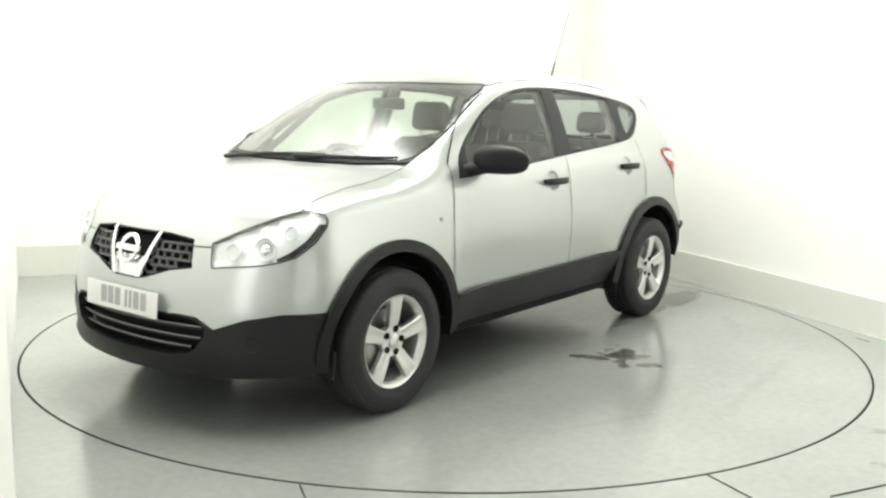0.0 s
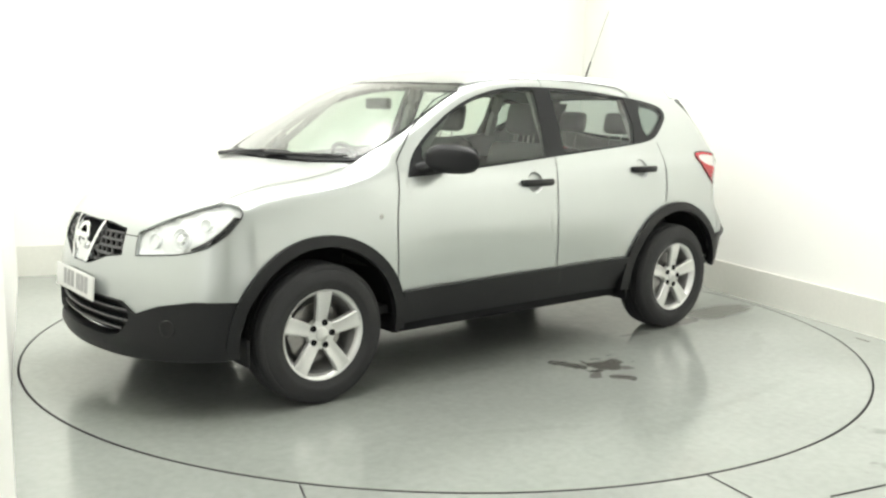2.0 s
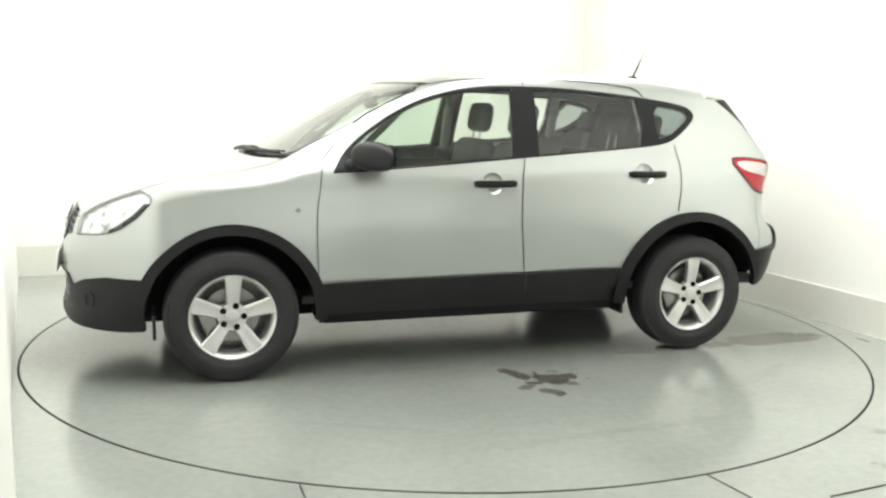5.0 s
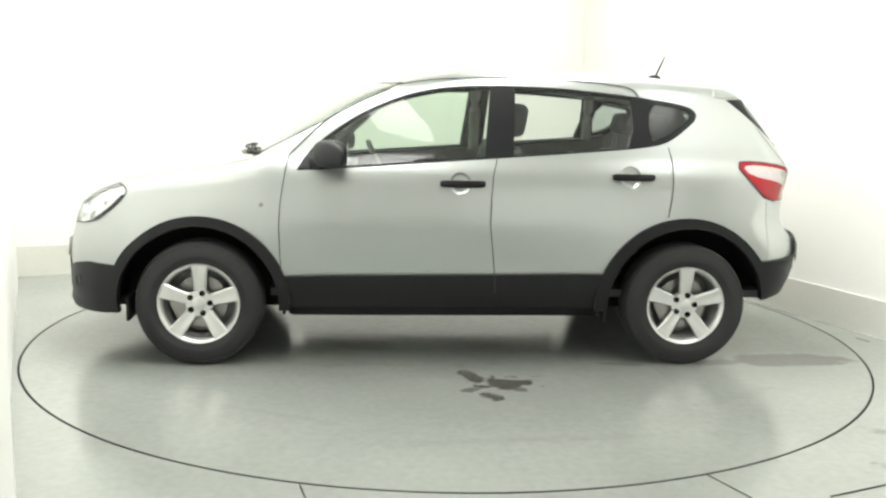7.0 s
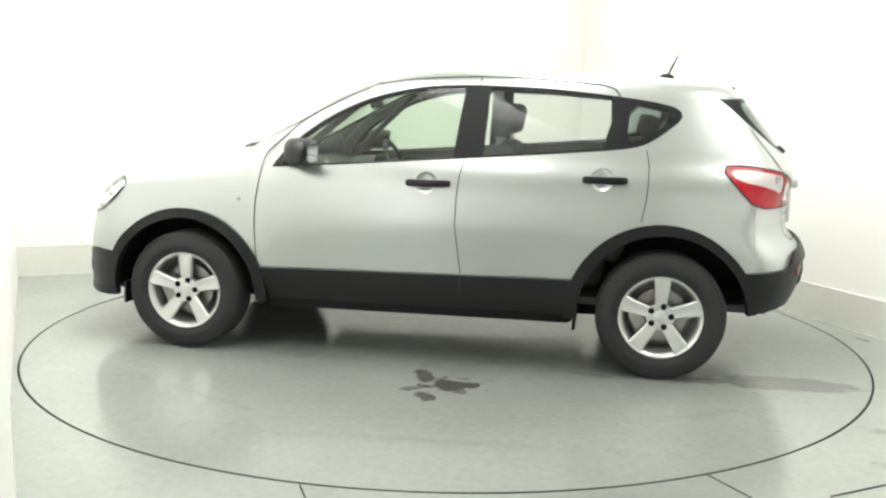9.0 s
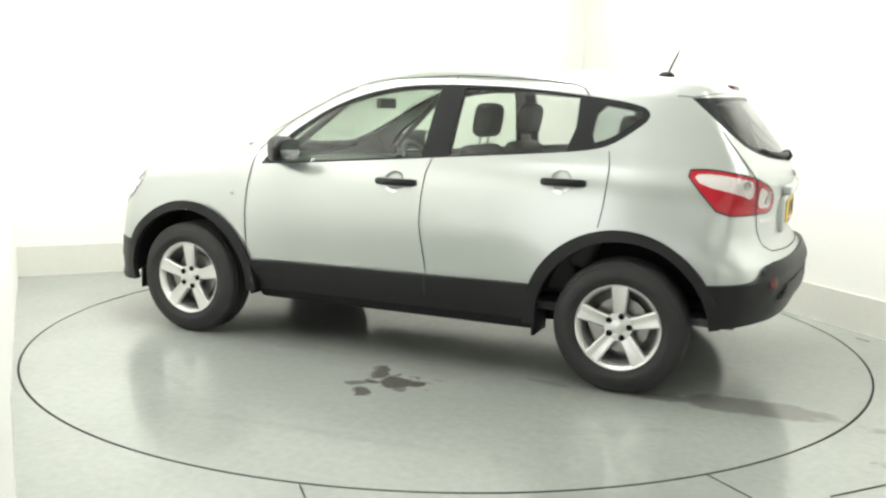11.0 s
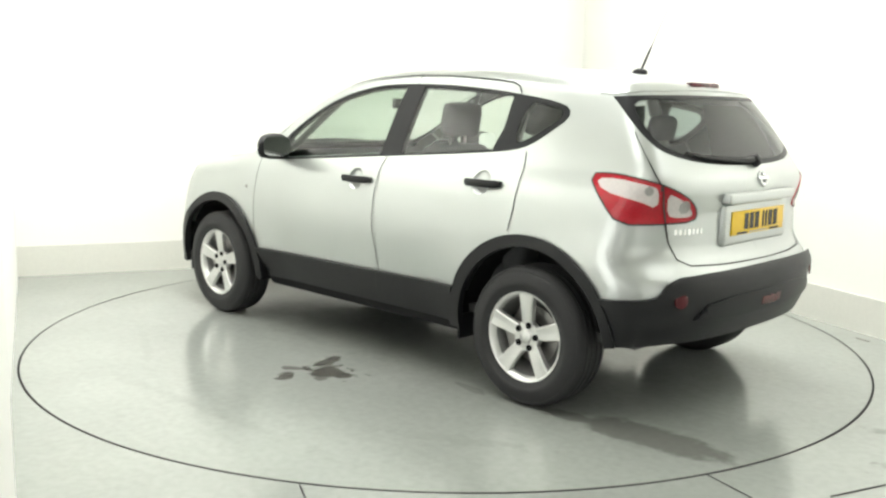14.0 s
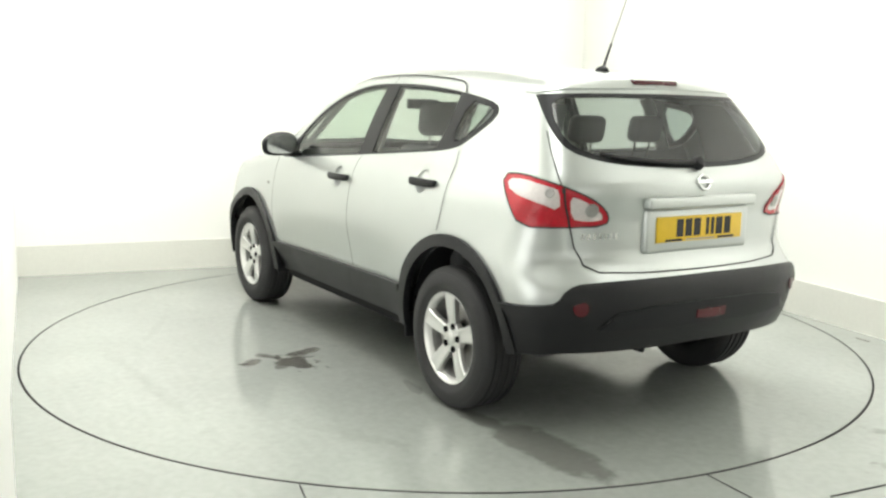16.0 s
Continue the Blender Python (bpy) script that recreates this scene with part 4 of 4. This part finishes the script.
# tailgate details
gate = PIECES["tailgate", 1]
part("tailgate_grip", box(bmesh.new(), -2.042, -1.94, -0.325, 0.325, 0.984, 1.034, 0.012, 3), PAINT, gate)
part("plate_surround", box(bmesh.new(), -2.0125, -1.93, -0.312, 0.312, 0.792, 0.985, 0.016, 3), PAINT, gate)
p, n = on_skin(-END + 0.0005, 1.093, 0.0)
rear_badge = facing((p.x - 0.004, 0, p.z), (n.x, 0, n.z))
bm = bmesh.new()
lathe(bm, [(0.032 + 0.006 * math.cos(a), 0.005 * math.sin(a)) for a in np.linspace(0, 2 * math.pi, 9)[:-1]], 32, "Y", True)
part("badge_ring", bm, CHROME, gate, "round chrome badge", m=rear_badge)
part("badge_bar", box(bmesh.new(), -0.046, 0.046, -0.003, 0.008, -0.008, 0.008, 0.002), CHROME, gate, m=rear_badge)
for k in range(7):
    u = -2.02 - 0.026 * k
    patch("name_bar", [(u, 0.862), (u - 0.016, 0.862), (u - 0.016, 0.886), (u, 0.886)], CHROME, gate, 0.003, 0.003, False, 1, "", 0.02)
part("high_brake_lamp", box(bmesh.new(), -1.702, -1.66, -0.135, 0.135, 1.502, 1.530, 0.008), DARK_RED, PIECES["roof_spoiler"], "dark red high brake lamp")
q = np.array([on_skin(u, z, 0.014)[0] for u, z in ((-END + 0.02, 1.166), (-2.55, 1.168), (-2.4, 1.173), (-2.25, 1.182), (-2.13, 1.194))])
wiper = part("rear_wiper", tube(bmesh.new(), q, [0.015, 0.012, 0.009, 0.007, 0.005], 8), CLAD, gate, "black rear wiper")
q = np.array([on_skin(u, z, 0.006)[0] for u, z in ((-2.66, 1.179), (-2.4, 1.184), (-2.2, 1.196), (-2.08, 1.210))])
part("wiper_blade", tube(bmesh.new(), q, 0.007, 8), RUBBER, wiper)
bm = bmesh.new()
lathe(bm, ((0.03, -0.01), (0.03, 0.02), (0.022, 0.035), (0.002, 0.038)), 20)
p, n = on_skin(-END + 0.001, 1.165)
part("wiper_pivot", bm, CLAD, wiper, m=facing((p.x, 0, p.z), n))
back = PIECES["rear_cladding", 1]
patch("rear_fog_lamp", [(-2.67, 0.555), (-2.67, 0.520), (-END, 0.515), (-END, 0.555)], DARK_RED, back, 0.018, 0.01, True, 1, "dark red rear reflector")
patch("lower_insert", [(-2.12, 0.50), (-2.2, 0.565), (-2.4, 0.588), (-END, 0.594), (-END, 0.500), (-2.5, 0.49)], TRIM, back, 0.015, 0.01, True, 1, "dark satin bumper insert")
for s in (1, -1):
    p, n = on_skin(-2.05, 0.59, 0.014)
    bm = bmesh.new()
    lathe(bm, ((0.034, 0.0), (0.032, 0.005), (0.026, 0.006), (0.001, 0.007)), 24)
    part("reflector", bm, DARK_RED, back, "round dark red reflector", m=facing(p, n, s))

# door handles with their hollows
for s in (1, -1):
    for door, x0, x1, xc, z in (("front_door", -0.195, 0.045, -0.062, 0.987), ("rear_door", -1.115, -0.885, -0.985, 1.032)):
        hole = ring_outline(xc, 0.058, z, 24)
        bm = bmesh.new()
        rings = []
        for r, dep in ((1.0, 0.0), (0.93, 0.007), (0.75, 0.014), (0.45, 0.017)):
            ring = []
            for hx, hz in hole:
                q = girth([xc + (hx - xc) * r], [z + (hz - z) * r])[0]
                ring.append(bm.verts.new((q[0], (q[1] - dep) * s, q[2])))
            rings.append(ring)
        for a, b in zip(rings, rings[1:]):
            for k in range(len(a)):
                j = (k + 1) % len(a)
                bm.faces.new((a[k], a[j], b[j], b[k]))
        bm.faces.new(rings[-1])
        part("handle_hollow", bm, PAINT, PIECES[door, s])
        bm = bmesh.new()
        sect = []
        for k in range(13):
            x = x0 + (x1 - x0) * k / 12
            arch = math.sin(math.pi * k / 12) ** 0.5
            y = girth([x], [z])[0][1] + 0.008 + 0.026 * arch
            hgt = 0.0185 if 0 < k < 12 else 0.013
            sect.append([bm.verts.new((x, (y + dy) * s, z + dz)) for dy, dz in ((-0.012, -hgt), (0.004, -hgt), (0.010, -hgt * 0.5), (0.011, hgt * 0.4), (0.005, hgt), (-0.012, hgt))])
        for a, b in zip(sect, sect[1:]):
            for k in range(6):
                bm.faces.new((a[k], a[(k + 1) % 6], b[(k + 1) % 6], b[k]))
        bm.faces.new(sect[0]), bm.faces.new(sect[-1])
        part("door_handle", bm, CLAD, PIECES[door, s], "black plastic door handle", 50)
    # side repeater on the wing
    p, n = on_skin(0.985, 0.865, 0.001)
    bm = bmesh.new()
    lathe(bm, ((0.012, 0.0), (0.010, 0.004), (0.001, 0.005)), 16)
    part("side_repeater", bm, STEEL, PIECES["front_wing", s], m=facing(p, n, s))
    # door mirror
    bm = bmesh.new()
    bmesh.ops.create_uvsphere(bm, u_segments=32, v_segments=20, radius=1)
    for v in bm.verts:
        x, y, z = v.co
        x, y, z = (math.copysign(abs(q) ** 0.7, q) for q in (x, y, z))
        y01 = (y + 1) / 2
        lead, trail = 0.735 - 0.165 * y01 ** 1.7, 0.535
        tall = (0.078 - 0.034 * y01 ** 3) if z > 0 else 0.07
        v.co = ((lead + trail) / 2 + (lead - trail) / 2 * x, (0.795 + 0.252 * y01) * s, 1.134 + tall * z)
    mirror = part("door_mirror", bm, CLAD, PIECES["front_door", s], "black plastic door mirror")
    bm = bmesh.new()
    ring = [bm.verts.new((0.532, (0.925 + 0.095 * math.copysign(abs(math.cos(a)) ** 0.6, math.cos(a))) * s, 1.138 + 0.058 * math.copysign(abs(math.sin(a)) ** 0.6, math.sin(a)))) for a in np.linspace(0, 2 * math.pi, 33)[:-1]]
    bm.faces.new(ring)
    part("mirror_glass", bm, CHROME, mirror, "mirror glass")
    bm = tube(bmesh.new(), [(0.735, 0.735 * s, 1.072), (0.715, 0.78 * s, 1.080), (0.67, 0.85 * s, 1.10)], [0.035, 0.032, 0.036], 12)
    part("mirror_arm", bm, CLAD, mirror)
    patch("mirror_base", [(0.795, 1.050), (0.665, 1.062), (0.672, 1.125), (0.70, 1.165), (0.745, 1.125)], CLAD, mirror, 0.008, 0.014, False, s, "black plastic mirror base")

# wipers on the windscreen, aerial on the roof
for pts in (((1.150, -0.52), (1.145, -0.30), (1.135, -0.05), (1.12, 0.18)), ((1.150, 0.02), (1.13, 0.20), (1.085, 0.42), (1.03, 0.585))):
    d = np.array(dense(list(pts), 0.04, False))
    p = above(d[:, 0], d[:, 1]) + np.array([0.01, 0, 0.016])
    wp = part("windscreen_wiper", tube(bmesh.new(), p, [0.012 - 0.006 * k / (len(p) - 1) for k in range(len(p))], 8), CLAD, car, "black windscreen wiper")
    p = above(d[:, 0] - 0.02, d[:, 1]) + np.array([0.004, 0, 0.008])
    part("wiper_blade", tube(bmesh.new(), p, 0.006, 6), RUBBER, wp)
bm = bmesh.new()
bmesh.ops.create_uvsphere(bm, u_segments=20, v_segments=12, radius=1)
for v in bm.verts:
    v.co = (v.co.x * 0.045 - 1.325, v.co.y * 0.022, 1.578 + max(v.co.z, -0.3) * 0.026)
aerial = part("aerial", bm, CLAD, car, "black roof aerial")
part("aerial_mast", tube(bmesh.new(), [(-1.33, 0, 1.59), (-1.38, 0, 1.70), (-1.385, 0, 1.712)], [0.0065, 0.0055, 0.003], 8), RUBBER, aerial)
part("aerial_rod", tube(bmesh.new(), [(-1.38, 0, 1.70), (-1.545, 0, 2.06)], [0.0028, 0.0022], 6), DIM, aerial, "thin grey aerial rod")


# ---- inside the cabin ----
def cushion(bm, x0, x1, y0, y1, z0, z1, r=0.05):
    return box(bm, x0, x1, y0, y1, z0, z1, r, 3)


def front_seat(y):
    seat = part("front_seat", cushion(bmesh.new(), -0.30, 0.22, y - 0.25, y + 0.25, 0.42, 0.62, 0.06), FABRIC, car, "charcoal cloth front seat")
    part("backrest", cushion(bmesh.new(), -0.08, 0.06, -0.24, 0.24, 0, 0.66, 0.06), FABRIC, seat, m=pose(-0.20, y, 0.55, 0, -17, 0))
    part("headrest", cushion(bmesh.new(), -0.05, 0.05, -0.135, 0.135, 0, 0.19, 0.045), FABRIC, seat, m=pose(-0.40, y, 1.225, 0, -10, 0))
    for dy in (-0.06, 0.06):
        part("headrest_post", tube(bmesh.new(), [(-0.385, y + dy, 1.15), (-0.40, y + dy, 1.26)], 0.007, 8), STEEL, seat)
    return seat


front_seat(0.36), front_seat(-0.36)
bench = part("rear_seat", cushion(bmesh.new(), -1.02, -0.54, -0.64, 0.64, 0.42, 0.64, 0.07), FABRIC, car, "charcoal cloth rear bench seat")
for y, w in ((0.40, 0.26), (-0.13, 0.27), (-0.53, 0.13)):
    part("backrest", cushion(bmesh.new(), -0.07, 0.06, -w, w, 0, 0.56, 0.05), FABRIC, bench, m=pose(-1.02, y, 0.58, 0, -18, 0))
for y in (0.40, 0.0, -0.40):
    part("headrest", cushion(bmesh.new(), -0.045, 0.045, -0.105, 0.105, 0, 0.14, 0.04), FABRIC, bench, m=pose(-1.215, y, 1.225, 0, -12, 0))
    for dy in (-0.05, 0.05):
        part("headrest_post", tube(bmesh.new(), [(-1.18, y + dy, 1.07), (-1.21, y + dy, 1.23)], 0.006, 6), STEEL, bench)
part("cabin_floor", box(bmesh.new(), -1.85, 0.95, -0.74, 0.74, 0.36, 0.40), CABIN, car)
part("parcel_shelf", box(bmesh.new(), -1.80, -1.42, -0.60, 0.60, 1.03, 1.05, 0.008), CABIN, car)
bm = bmesh.new()
prof = ((0.48, 0.60), (0.47, 0.86), (0.50, 0.965), (0.56, 1.00), (0.66, 1.005), (0.80, 1.01), (0.98, 1.045), (1.05, 1.03), (1.05, 0.6))
rows = [[bm.verts.new((x - 0.10 * (y / 0.72) ** 2 * (x > 0.7), y, z)) for x, z in prof] for y in np.linspace(-0.70, 0.70, 15)]
for a, b in zip(rows, rows[1:]):
    for k in range(len(prof) - 1):
        bm.faces.new((a[k], a[k + 1], b[k + 1], b[k]))
bm.faces.new(rows[0]), bm.faces.new(rows[-1])
dash = part("dashboard", bm, CABIN, car, "dark grey dashboard")
bm = bmesh.new()
hood_prof = [(0.12 * math.cos(a), 0.06 * math.sin(a)) for a in np.linspace(0, math.pi, 12)]
fr, bk = ([bm.verts.new((x, -0.36 + py, 0.995 + pz)) for py, pz in hood_prof] for x in (0.50, 0.64))
for k in range(11):
    bm.faces.new((fr[k], fr[k + 1], bk[k + 1], bk[k]))
bm.faces.new(bk)
part("instrument_hood", bm, CABIN, dash)
tilt = pose(0.36, -0.36, 0.985, 0, -64, 0)
bm = bmesh.new()
lathe(bm, [(0.182 + 0.015 * math.cos(a), 0.015 * math.sin(a)) for a in np.linspace(0, 2 * math.pi, 9)[:-1]], 40, "Z", True)
steer = part("steering_wheel", bm, CABIN, car, "dark steering wheel", m=tilt)
part("steering_boss", box(bmesh.new(), -0.06, 0.06, -0.075, 0.075, -0.03, 0.012, 0.02), CABIN, steer)
for dx, dy in ((0, 0.13), (0, -0.13), (-0.12, 0)):
    part("steering_spoke", tube(bmesh.new(), [(0, 0, -0.01), (dx * 1.38, dy * 1.38, 0)], 0.014, 8), CABIN, steer)
part("steering_column", tube(bmesh.new(), [(0, 0, -0.02), (0, 0, -0.22)], 0.035, 10), CABIN, steer)
part("inside_mirror", box(bmesh.new(), 0.40, 0.43, -0.115, 0.115, 1.365, 1.43, 0.012), CABIN, car, "dark inside mirror")
part("centre_console", box(bmesh.new(), -0.25, 0.52, -0.10, 0.10, 0.40, 0.70, 0.03), CABIN, car)
for s in (1, -1):
    # inner pillars behind the side glass
    for x0, z0, x1, z1, r in ((-0.285, 1.10, -0.275, 1.50, 0.035), (-1.07, 1.18, -1.05, 1.46, 0.035), (0.70, 1.10, 0.28, 1.47, 0.02)):
        pts = []
        for k in range(7):
            x, z = x0 + (x1 - x0) * k / 6, z0 + (z1 - z0) * k / 6
            q = girth([x], [z])[0]
            pts.append((q[0], (q[1] - 0.055) * s, q[2]))
        part("pillar_trim", tube(bmesh.new(), pts, r, 8), LINER if r > 0.03 else CABIN, car)


# ---- what moves: the turntable and the car on it ----
def motions():
    walk(turntable, [(t, pose(0, 0, 0, 0, 0, a)) for t, a in TURN])
    walk(car, [(t, pose(0, 0, 0, 0, 0, a) @ pose(0.059, -0.081, 0)) for t, a in TURN])


motions()
